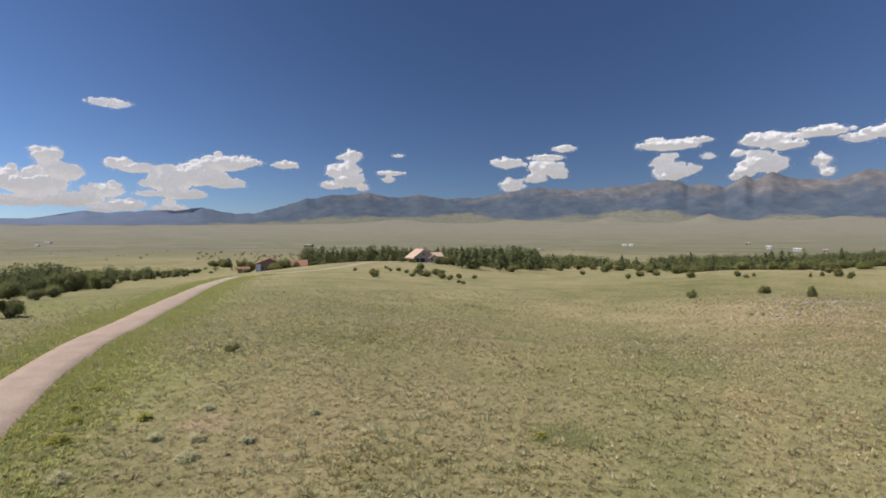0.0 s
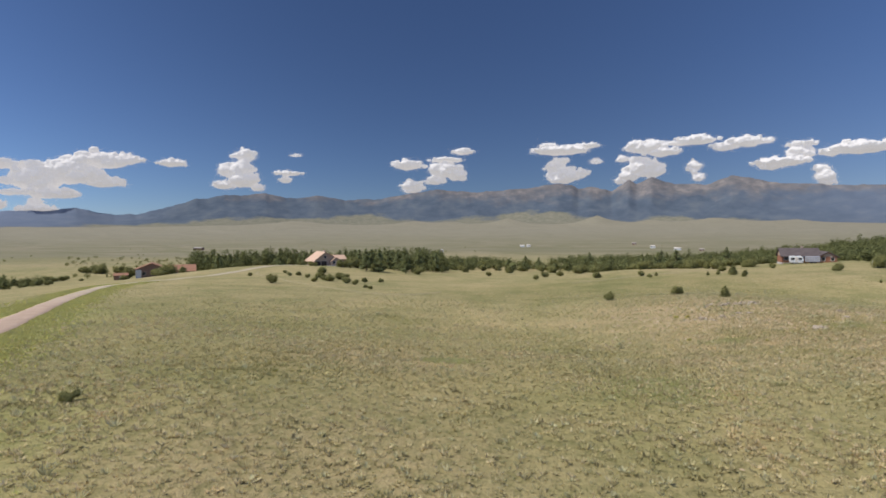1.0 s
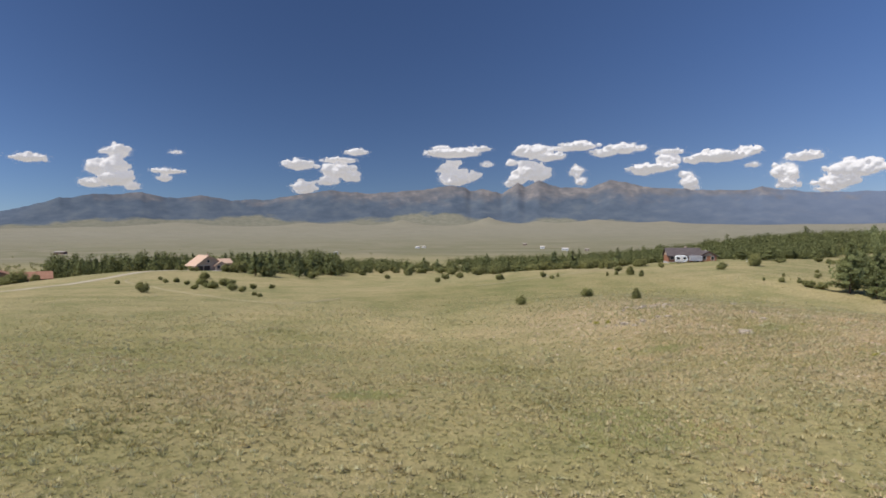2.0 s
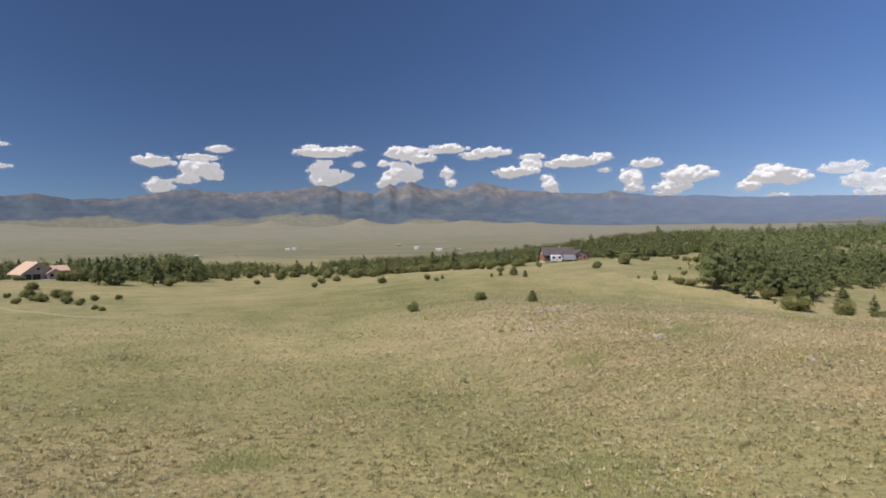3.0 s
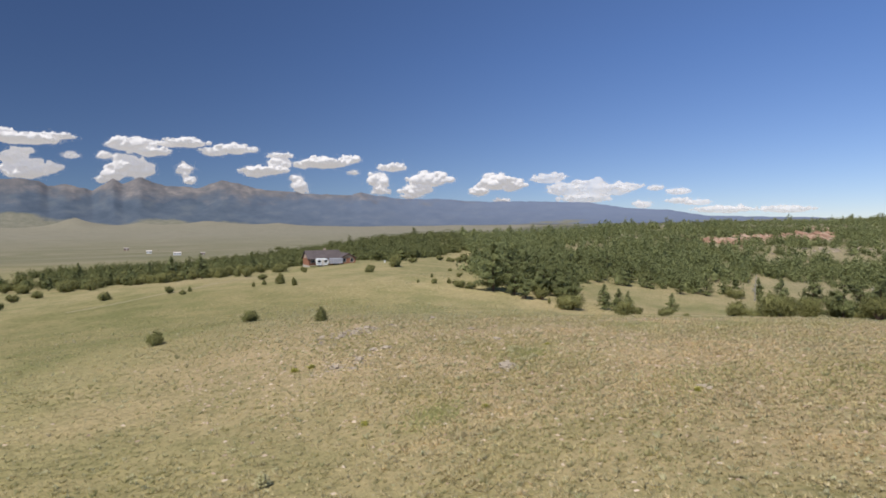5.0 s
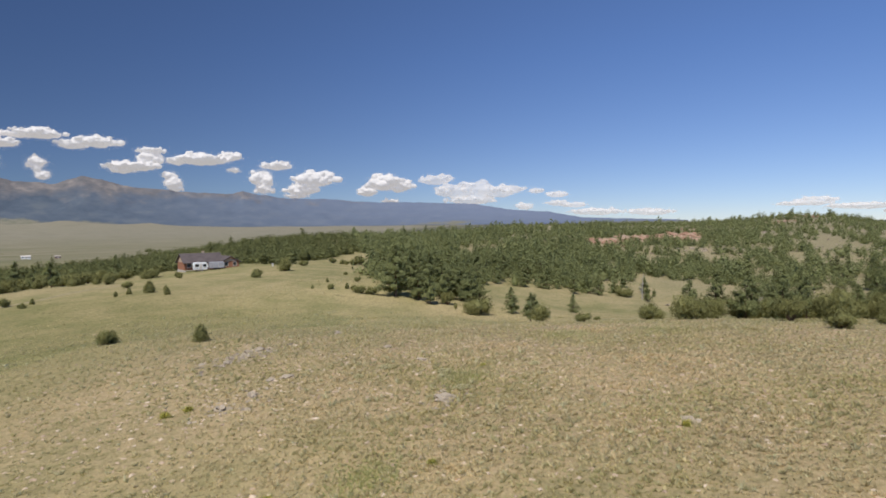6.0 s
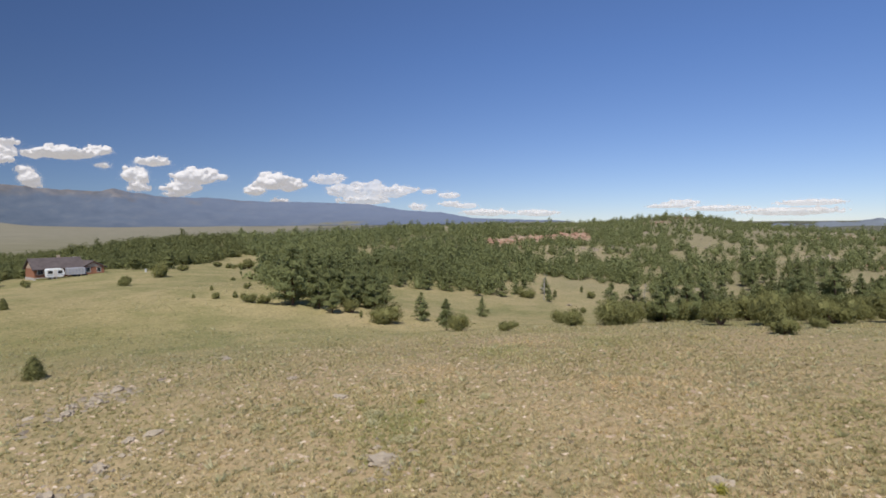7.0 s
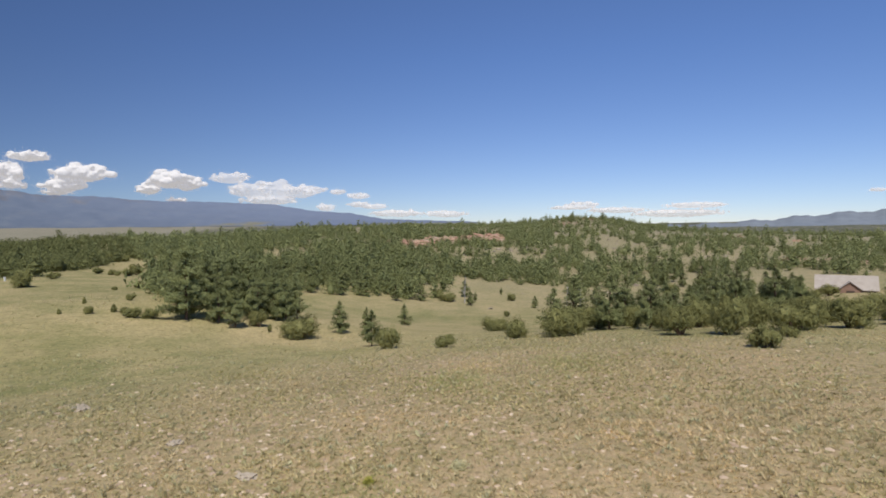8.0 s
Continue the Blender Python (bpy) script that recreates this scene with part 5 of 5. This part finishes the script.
def garden_shed(x, y, facing):
    h = house_base("garden_shed", x, y, facing, "small brown timber shed beside the driveway", "shed")
    gable_body(h, -2.5, 2.5, 0, 3, 1.9, 2.6, WALL_BROWN)
    gable_roof(h, -2.5, 2.5, 0, 3, 1.9, 2.6, ROOF_RED, over=0.3, thick=0.12)
    part("door", boxed(-0.6, 0.6, -0.05, 0.02, 0, 1.8, 0.01), TRIM_PALE, h)


garden_shed(-117, 246, 26)


def barn():
    h = house_base("barn", 179.7, -22.3, -114, "brown barn with a pale metal roof among junipers", "barn", lift=-1.2)
    h.matrix_basis = h.matrix_basis @ Matrix.Translation((-1.4, 0, 0)) @ Matrix.Scale(0.83, 4)
    gable_body(h, -7.5, 7.5, 0, 9, 2.6, 6.0, WALL_BROWN)
    gable_roof(h, -7.5, 7.5, 0, 9, 2.6, 6.0, ROOF_METAL, over=0.7)
    gable_body(h, -1.8, 3.6, -1.5, 3, 2.5, 4.6, WALL_BROWN, "y", "porch_wall")
    gable_roof(h, -1.8, 3.6, -1.5, 3, 2.5, 4.6, ROOF_METAL, "y", over=0.5, name="porch_roof")
    part("door", boxed(0.0, 2.0, -1.58, -1.48, -0.4, 2.0, 0.02), TRIM_DARK, h)
    window(h, -4, 1.0, 1.4, 1.1)


barn()


def travel_trailer():
    p = RANCH @ Vector((-4.1, -4.2, 0))
    t = house_base("travel_trailer", p.x, p.y, -30, "white travel trailer parked in front of the ranch house", "trailer")
    t.matrix_basis = t.matrix_basis @ Matrix.Scale(0.9, 4)
    body = [(-2.1, 0.55), (1.6, 0.5), (2.1, 1.3), (1.7, 2.45), (1.3, 2.7), (-1.9, 2.7), (-2.2, 2.4)]
    bm = prism(body, "y", 0, 2.3)
    bmesh.ops.bevel(bm, geom=bm.edges[:], offset=0.08, segments=2, affect="EDGES")
    part("body", bm, WALL_WHITE, t, "white ribbed shell")
    window(t, -1.2, 1.5, 0.9, 0.6, -0.02, TRIM_DARK)
    window(t, 0.95, 1.5, 0.8, 0.6, -0.02, TRIM_DARK)
    part("door", boxed(-0.45, 0.25, -0.05, 0.01, 0.6, 2.4, 0.02), TRIM_PALE, t)
    part("stripe", boxed(-2.0, 1.8, -0.02, 0.01, 0.95, 1.1), TRAILER_GREY, t, "grey side stripe")
    part("hitch", boxed(1.8, 3.1, 1.1, 1.25, 0.42, 0.54), TRIM_DARK, t, "steel drawbar")
    for x in (-0.8, 0.1):
        for y in (0.12, 2.18):
            bm = bmesh.new()
            bmesh.ops.create_cone(bm, cap_ends=True, segments=18, radius1=0.36, radius2=0.36, depth=0.22, matrix=Matrix.Translation((x, y, 0.34)) @ Matrix.Rotation(math.pi / 2, 4, "X"))
            w = part("wheel", bm, RUBBER, t, "black tyre")
            bm = bmesh.new()
            bmesh.ops.create_cone(bm, cap_ends=True, segments=14, radius1=0.2, radius2=0.2, depth=0.24, matrix=Matrix.Translation((x, y, 0.34)) @ Matrix.Rotation(math.pi / 2, 4, "X"))
            part("rim", bm, TRIM_PALE, w)
    part("jack", boxed(2.8, 2.92, 1.1, 1.22, -0.1, 0.45), TRIM_DARK, t)


travel_trailer()


def cargo_trailer():
    p = RANCH @ Vector((0.5, -4.0, 0))
    t = house_base("cargo_trailer", p.x, p.y, -27, "grey enclosed cargo trailer beside the white trailer", "trailer")
    bm = boxed(-1.9, 1.9, 0, 2.2, 0.45, 2.1)
    bmesh.ops.bevel(bm, geom=bm.edges[:], offset=0.06, segments=1, affect="EDGES")
    part("body", bm, TRAILER_GREY, t)
    for k in range(6):
        part("rib", boxed(-1.7 + 0.66 * k, -1.64 + 0.66 * k, -0.025, 0.01, 0.55, 2.0), TRIM_PALE, t)
    for x in (-0.4, 0.5):
        for y in (0.12, 2.08):
            bm = bmesh.new()
            bmesh.ops.create_cone(bm, cap_ends=True, segments=18, radius1=0.34, radius2=0.34, depth=0.22, matrix=Matrix.Translation((x, y, 0.32)) @ Matrix.Rotation(math.pi / 2, 4, "X"))
            part("wheel", bm, RUBBER, t, "black tyre")


cargo_trailer()


def marker_post(x, y):
    root = new("marker_post")
    root.matrix_basis = Matrix.Translation((x, y, on_land(x, y)))
    part("post", boxed(-0.12, 0.12, -0.12, 0.12, -0.3, 0.75, 0.01), WALL_WHITE, root)
    part("cap", boxed(-0.16, 0.16, -0.16, 0.16, 0.75, 0.86, 0.02), WALL_WHITE, root)
    tagged(root, "short white marker post at the edge of the grass", "post")


marker_post(129.9, 165.5)


def far_house(az, far, wide, wall, roof, label, tall=2.5):
    x, y = -math.sin(radians(az)) * far, math.cos(radians(az)) * far
    h = house_base("far_house", x, y, 0.3 * az - 22, label, "house", lift=0.3)
    tagged(h, group="houses out on the plain")
    wide = wide * 0.75 if far > 300 else wide
    tall = min(tall, 0.45 * wide)
    gable_body(h, -wide / 2, wide / 2, 0, wide * 0.55, tall, tall * 1.35, wall)
    gable_roof(h, -wide / 2, wide / 2, 0, wide * 0.55, tall, tall * 1.35, roof, over=0.5)
    for k in (-0.3, 0.36):
        window(h, k * wide, 1.1, 0.8, 0.8)
    part("door", boxed(wide * 0.02, wide * 0.02 + 0.9, -0.06, 0.02, 0, 2.0, 0.01), TRIM_PALE, h)


for az, far, wide, pale in ((-36.5, 344, 4.6, 1), (-41.8, 423, 7, 1), (19.6, 840, 16, 0), (40.8, 1600, 20, 1), (41.5, 1300, 10, 1), (-2.9, 560, 4, 1), (-10.9, 990, 9, 1), (-11.5, 1000, 8, 1), (-21.3, 960, 8, 0), (-22.9, 860, 8, 1), (-25.0, 800, 11, 1), (-27, 790, 7, 0), (-116.2, 1500, 16, 1)):
    far_house(az, far, wide, WALL_WHITE if pale else WALL_BROWN, TRIM_PALE if pale else ROOF_METAL, "small white shed among the trees" if far < 450 else "small white house far out on the plain" if pale else "dark house with a pale roof out on the plain")


# ---------------------------------------------------------------- stones and grass
def stones(n, cx, cy, spread, sizes, seed, name, label, mat=STONE):
    r0 = np.random.default_rng(seed)
    x, y = cx + r0.normal(0, spread[0], n), cy + r0.normal(0, spread[1], n)
    s = r0.uniform(0, 1, n) ** 2.5 * (sizes[1] - sizes[0]) + sizes[0]
    unit = np.array([(1, 0, 0), (-1, 0, 0), (0, 1, 0), (0, -1, 0), (0, 0, 1), (0.6, 0.6, 0.55), (-0.6, -0.6, 0.5)])
    tri = np.array([(0, 5, 4), (5, 2, 4), (2, 1, 4), (1, 6, 4), (6, 3, 4), (3, 0, 4), (0, 2, 5), (1, 3, 6)])
    v = unit[None] * s[:, None, None] * r0.uniform(0.7, 1.3, (n, 7, 1)) * np.array([1, 0.8, 0.5])
    t = r0.uniform(0, 6.28, n)
    c, q = np.cos(t)[:, None], np.sin(t)[:, None]
    v = np.stack([v[..., 0] * c - v[..., 1] * q, v[..., 0] * q + v[..., 1] * c, v[..., 2]], -1)
    v += np.stack([x, y, land(x, y) - 0.02], -1)[:, None]
    f = (tri[None] + 7 * np.arange(n)[:, None, None]).reshape(-1, 3)
    tagged(mesh_object(name, v.reshape(-1, 3), f, mat), label, "stones", kind="stuff")


stones(2600, 37, 75, (9, 7), (0.04, 0.2), 156, "gravel_stones", "loose pinkish stones strewn over bare ground", GRAVEL)
stones(7000, 49, 55, (14, 13), (0.04, 0.19), 91, "gravel_stones", "loose pinkish stones strewn over bare ground", GRAVEL)
for k, (x, y, n, wide, deep) in enumerate(((319, 118, 110, 4, 7), (366, 88, 190, 6, 7), (352, 102, 70, 8, 8), (392, 84, 90, 7, 6), (337, 109, 40, 6, 5), (450, 86, 60, 9, 9), (622, 4, 60, 8, 8), (583, 28, 50, 6, 8), (430, -70, 60, 14, 14), (290, -60, 40, 12, 12))):
    stones(n, x, y, (wide, deep), (0.7, 3.4), 140 + k, "outcrop", "weathered pink granite outcrop among the pines", CLIFF)
for k, (x, y, n) in enumerate(((561, 139, 40), (314, 160, 30), (318, 69, 26), (327, 58, 26), (340, 42, 20), (347, 16, 20), (315, -32, 26), (441, 104, 26))):
    stones(n, x, y, (4, 5), (0.5, 1.9), 170 + k, "outcrop", "pale weathered rocks breaking through between the pines", STONE)


stones(110, 40, 79.7, (2.4, 0.7), (0.12, 0.42), 151, "rubble", "broken grey-pink stones half buried in the grass")
stones(60, 33, 72.4, (1.8, 0.8), (0.10, 0.32), 152, "rubble", "broken grey-pink stones half buried in the grass")
stones(50, 37, 60, (1.6, 1.0), (0.10, 0.30), 153, "rubble", "broken grey-pink stones half buried in the grass")


stones(300, 400, 70, (95, 75), (0.6, 1.9), 154, "hill_stones", "pale pinkish boulders scattered between the hillside trees")
stones(160, 380, -60, (90, 60), (0.6, 1.7), 155, "hill_stones", "pale pinkish boulders scattered between the hillside trees")


def rock(x, y, wide, deep, tall, turn, seed):
    """A low weathered slab, half sunk in the ground."""
    unit, tri = ball(None, 3)
    v = unit * (wide / 2, deep / 2, tall)
    d = np.array([noise.fractal((q * 2.6 + seed).tolist(), 0.7, 2.0, 5) for q in unit])
    v = v * (1 + 0.5 * d[:, None])
    v[:, 2] = np.minimum(v[:, 2], tall * 0.9 + 0.25 * tall * d)
    ob = mesh_object("rock", v, tri, STONE)
    ob.matrix_basis = Matrix.Translation((x, y, on_land(x, y, tall * 0.15))) @ Matrix.Rotation(turn, 4, "Z")
    tagged(ob, "low weathered pinkish granite rock sunk in dry grass", "rock", "rocks on the bare slope")


for k, row in enumerate(((38.2, 79.2, 0.9, 0.6, 0.28), (39.0, 79.9, 1.1, 0.6, 0.3), (39.6, 79.3, 0.7, 0.5, 0.22), (37.4, 78.9, 0.6, 0.4, 0.18), (41.3, 80.4, 0.8, 0.6, 0.26), (42.2, 80.1, 1.0, 0.5, 0.28), (42.9, 80.9, 0.6, 0.4, 0.2), (40.5, 80.1, 0.5, 0.5, 0.2), (33.9, 72.2, 1.1, 0.6, 0.3), (31.5, 72.3, 0.8, 0.7, 0.32), (36.8, 60.3, 1.3, 0.9, 0.42), (37.4, 72.6, 1.1, 0.6, 0.2),
                         (36.4, 73.2, 0.7, 0.5, 0.2), (52.5, 80.5, 1.9, 0.9, 0.22), (37.1, 47.5, 0.9, 0.6, 0.18), (44, 66, 0.9, 0.6, 0.2), (47, 71, 0.7, 0.6, 0.2))):
    rock(*row, 0.4 + 0.5 * k, 3.7 * k)


def tufts(n, seed, tall, mat, name, label, clear, k=12, only=None, thin=0.8):
    """Bunch grass: each tuft a burst of thin upright blades from one root, thickest along the camera's path and
    thinning out away from it.
    """
    r0 = np.random.default_rng(seed)
    x, y = r0.uniform(-52, 112, n), r0.uniform(6, 130, n)
    # rough line of the camera's path over the ground
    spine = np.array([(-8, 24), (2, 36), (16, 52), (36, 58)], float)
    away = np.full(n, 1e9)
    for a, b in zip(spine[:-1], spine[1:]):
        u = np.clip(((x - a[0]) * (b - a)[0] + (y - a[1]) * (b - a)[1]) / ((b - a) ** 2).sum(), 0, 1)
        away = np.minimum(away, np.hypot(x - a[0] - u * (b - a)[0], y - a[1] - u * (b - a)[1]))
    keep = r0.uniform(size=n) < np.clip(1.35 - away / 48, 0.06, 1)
    road = np.array(DRIVE[:11], float)
    for a, b in zip(road[:-1], road[1:]):
        u = np.clip(((x - a[0]) * (b - a)[0] + (y - a[1]) * (b - a)[1]) / ((b - a) ** 2).sum(), 0, 1)
        keep &= np.hypot(x - a[0] - u * (b - a)[0], y - a[1] - u * (b - a)[1]) > 2.0
    drift = np.sin(x / 9 + 2 * np.sin(y / 13)) * np.sin(y / 7.5 + np.sin(x / 11)) * 0.6 + np.sin(x / 2.3 + np.sin(y / 3.1)) * np.sin(y / 1.9) * 0.4
    keep &= r0.uniform(size=n) < 0.78 + 0.4 * drift - clear * np.exp(-(((x - 52) / 18) ** 2 + ((y - 53) / 15) ** 2))
    if only:
        keep &= np.hypot((x - only[0]) / 92, (y - only[1]) / 78) < only[2] * r0.uniform(0.5, 1.15, n)
    x, y, drift = x[keep], y[keep], drift[keep]
    n = len(x)
    h = tall * np.clip(r0.lognormal(-0.05, 0.35, n), 0.45, 2.2) * (1 + 0.25 * drift)
    t = r0.uniform(0, 2 * math.pi, (n, k))
    out = np.stack([np.cos(t), np.sin(t), 0 * t], -1)
    side = np.stack([-np.sin(t), np.cos(t), 0 * t], -1)
    lean = h[:, None] * r0.uniform(0.15, 1.15, (n, k))
    foot = out * (lean * 0.45)[..., None] + side * (h[:, None] * thin * r0.uniform(0.09, 0.18, (n, k)))[..., None]
    foot[..., 2] = h[:, None] * r0.uniform(0.1, 0.3, (n, k))
    tip = out * lean[..., None]
    tip[..., 2] = h[:, None] * r0.uniform(0.55, 1.1, (n, k))
    root = np.stack([x, y, land(x, y) - 0.02], -1)[:, None]
    v = np.concatenate([root, (root[:, :, None] + np.stack([foot, tip], 2)).reshape(n, 2 * k, 3)], 1)
    f = np.stack([np.zeros(k, int), np.arange(1, 2 * k, 2), np.arange(2, 2 * k + 1, 2)], -1)
    f = (f[None] + (2 * k + 1) * np.arange(n)[:, None, None]).reshape(-1, 3)
    tagged(mesh_object(name, v.reshape(-1, 3), f, mat), label, "grass", kind="stuff")


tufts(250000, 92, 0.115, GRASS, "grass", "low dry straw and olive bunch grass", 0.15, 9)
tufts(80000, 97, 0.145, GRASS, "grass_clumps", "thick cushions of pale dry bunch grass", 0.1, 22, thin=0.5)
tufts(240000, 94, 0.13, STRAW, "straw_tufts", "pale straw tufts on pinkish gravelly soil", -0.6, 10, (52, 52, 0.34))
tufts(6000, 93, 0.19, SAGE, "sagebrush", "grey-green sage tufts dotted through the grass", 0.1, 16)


def cushions(n, seed, mat, name, label, middle, reach, wide, tall, k=16):
    """Rounded bunch-grass cushions: short blades laid over a low dome, so that each has a lit and a shaded side."""
    r0 = np.random.default_rng(seed)
    x, y = r0.uniform(middle[0] - reach[0], middle[0] + reach[0], n), r0.uniform(middle[1] - reach[1], middle[1] + reach[1], n)
    u = np.hypot((x - middle[0]) / reach[0], (y - middle[1]) / reach[1])
    thick = 0.62 + 0.55 * np.sin(x / 3.7 + 1.6 * np.sin(y / 5.3)) * np.sin(y / 4.1 + 1.3 * np.sin(x / 6.1))
    keep = (r0.uniform(size=n) < thick) & (u < r0.uniform(0.55, 1.0, n))
    road = np.array(DRIVE[:11], float)
    for a, b in zip(road[:-1], road[1:]):
        f = np.clip(((x - a[0]) * (b - a)[0] + (y - a[1]) * (b - a)[1]) / ((b - a) ** 2).sum(), 0, 1)
        keep &= np.hypot(x - a[0] - f * (b - a)[0], y - a[1] - f * (b - a)[1]) > 2.6
    x, y = x[keep], y[keep]
    n = len(x)
    w, h = r0.uniform(*wide, n) * r0.uniform(0.6, 1.0, n), r0.uniform(*tall, n)
    a = r0.uniform(0, 2 * math.pi, (n, k))
    up = r0.uniform(0.1, 1.0, (n, k))
    flat = np.sqrt(1 - up * up)
    rim = np.stack([np.cos(a) * flat * w[:, None], np.sin(a) * flat * w[:, None], up * h[:, None]], -1)
    out = rim / (np.linalg.norm(rim, axis=-1, keepdims=True) + 1e-6)
    side = np.stack([-np.sin(a), np.cos(a), 0 * a], -1)
    size = (w[:, None] * r0.uniform(0.28, 0.5, (n, k)))[..., None]
    root = np.stack([x, y, land(x, y) - 0.02], -1)[:, None]
    foot = rim * 0.55
    tip = rim + (out * (0.35, 0.35, 0.75) + r0.normal(0, 0.22, (n, k, 3))) * size
    v = np.stack([root + foot - side * size * 0.42, root + foot + side * size * 0.42, root + tip], 2).reshape(-1, 3)
    tagged(mesh_object(name, v, np.arange(len(v)).reshape(-1, 3), mat), label, "grass", kind="stuff")


cushions(31000, 401, TUSSOCK, "bunch_grass", "rounded pale cushions of dry bunch grass", (6, 32), (46, 38), (0.13, 0.34), (0.10, 0.25), 14)
cushions(26000, 402, TUSSOCK, "straw_cushions", "straw-coloured cushions on pinkish bare soil", (47, 57), (29, 28), (0.10, 0.24), (0.08, 0.18))
cushions(5000, 403, SAGE, "sage_cushions", "grey-green sage cushions between the bunch grass", (24, 45), (66, 55), (0.14, 0.36), (0.12, 0.26), 20)


def verge_grass():
    """Greener grass along both sides of the driveway, where the water runs off."""
    r0 = np.random.default_rng(96)
    p = np.array(DRIVE[1:12], float)
    n, k = 24000, 9
    j = r0.integers(0, len(p) - 1, n)
    u = r0.uniform(0, 1, n)[:, None]
    d = p[j + 1] - p[j]
    d = d / np.linalg.norm(d, axis=1, keepdims=True)
    off = (1.45 + np.abs(r0.normal(0, 1.9, n))) * r0.choice((-1, 1), n) - 0.26
    c = p[j] + (p[j + 1] - p[j]) * u + np.stack([-d[:, 1], d[:, 0]], -1) * off[:, None]
    t = r0.uniform(0, 2 * math.pi, (n, k))
    away = np.stack([np.cos(t), np.sin(t), 0 * t], -1)
    side = np.stack([-np.sin(t), np.cos(t), 0 * t], -1) * 0.035
    w = r0.uniform(0.10, 0.26, (n, 1, 1))
    tip = away * w * r0.uniform(0.5, 1.2, (n, k, 1))
    tip[..., 2] = r0.uniform(0.06, 0.22, (n, k))
    root = np.stack([c[:, 0], c[:, 1], land(c[:, 0], c[:, 1]) - 0.02], -1)[:, None]
    v = np.stack([root + away * w * 0.3 - side, root + away * w * 0.3 + side, root + tip], 2).reshape(-1, 3)
    tagged(mesh_object("verge_grass", v, np.arange(len(v)).reshape(-1, 3), VERGE), "yellow-green grass along the edge of the driveway", "grass", kind="stuff")


verge_grass()


def green_patches(spots):
    """Softer, greener grass where the ground holds water: x, y, reach."""
    r0 = np.random.default_rng(98)
    k, n = 8, 900
    c = np.vstack([(x, y) + r0.normal(0, reach, (n, 2)) * (1, 0.7) for x, y, reach in spots])
    n = len(c)
    t = r0.uniform(0, 2 * math.pi, (n, k))
    away = np.stack([np.cos(t), np.sin(t), 0 * t], -1)
    side = np.stack([-np.sin(t), np.cos(t), 0 * t], -1) * 0.014
    w = r0.uniform(0.05, 0.14, (n, 1, 1))
    tip = away * w * r0.uniform(0.5, 1.2, (n, k, 1))
    tip[..., 2] = r0.uniform(0.06, 0.18, (n, k))
    root = np.stack([c[:, 0], c[:, 1], land(c[:, 0], c[:, 1]) - 0.02], -1)[:, None]
    v = np.stack([root + away * w * 0.3 - side, root + away * w * 0.3 + side, root + tip], 2).reshape(-1, 3)
    tagged(mesh_object("green_grass", v, np.arange(len(v)).reshape(-1, 3), LUSH), "soft green patches in the dry grass", "grass", kind="stuff")


green_patches([(66, 53, 2.6), (61, 60, 2.2), (0.6, 46.6, 0.9), (11.9, 39.9, 1.6), (40.9, 61.3, 1.5), (37.4, 48.7, 2.2), (27.6, 59.0, 1.2), (2.3, 23.5, 0.8), (12.1, 37.1, 2.0)])


def low_brush(x, y, wide, tall, mat, seed, label):
    r0 = np.random.default_rng(seed)
    root = new("low_brush")
    root.matrix_basis = Matrix.Translation((x, y, on_land(x, y, 0.03)))
    d = r0.normal(size=(150, 3))
    d /= np.linalg.norm(d, axis=1, keepdims=True)
    d[:, 2] = abs(d[:, 2])
    c = d * r0.uniform(0.4, 1.0, (150, 1)) * (wide / 2, wide / 2, tall)
    mesh_object("twigs", *joined([limb((0, 0, -0.05), p * 0.8, 0.02, 0.006, 3) for p in c[:14]]), BARK, root)
    mesh_object("foliage", *spray(r0, c, np.full(150, 0.12 * tall + 0.07), 5, c * 0.8 - (0, 0, 0.6)), mat, root)
    tagged(root, label, "shrub", "low brush by the driveway")


for k, (x, y, w, h) in enumerate(((-17.9, 21.9, 0.9, 0.28), (-20, 26, 0.7, 0.25), (-19.0, 23.3, 0.7, 0.25), (-15.2, 22.6, 0.6, 0.28), (1.3, 23.3, 0.5, 0.25), (29.6, 74.6, 0.6, 0.3), (30.7, 74, 0.5, 0.3), (44, 61.2, 0.45, 0.2), (36.4, 47.6, 0.5, 0.2), (29.5, 57, 0.4, 0.2), (25, 62, 0.35, 0.2), (-17, 20, 0.9, 0.35))):
    low_brush(x, y, w, h, BLOOM, 500 + k, "yellow-green flowering brush on the grassy verge")
for k, (x, y, w, h) in enumerate(((-12, 21, 0.7, 0.26), (-11.5, 19.4, 0.9, 0.28), (-13.6, 20.8, 0.6, 0.25), (-10, 21.1, 0.6, 0.25), (-13.2, 24.1, 0.6, 0.25), (-14.8, 17.4, 0.8, 0.28), (-8.5, 24.5, 0.55, 0.25), (17.4, 60.3, 0.6, 0.6))):
    low_brush(x, y, w, h, SAGE, 520 + k, "grey-green sagebrush on pinkish bare soil")
SAGE_CUSHIONS = [(41.2, 67.3, 1.5, 0.26), (41.8, 62.9, 1.4, 0.24), (40.6, 62.4, 0.9, 0.2), (39.0, 60.2, 1.3, 0.24), (38.9, 67.8, 0.8, 0.2), (45.5, 58.0, 0.9, 0.2)]
for k, (x, y, w, h) in enumerate(SAGE_CUSHIONS):
    low_brush(x, y, w, h, SAGE, 560 + k, "soft grey-green sage cushion on stony soil")
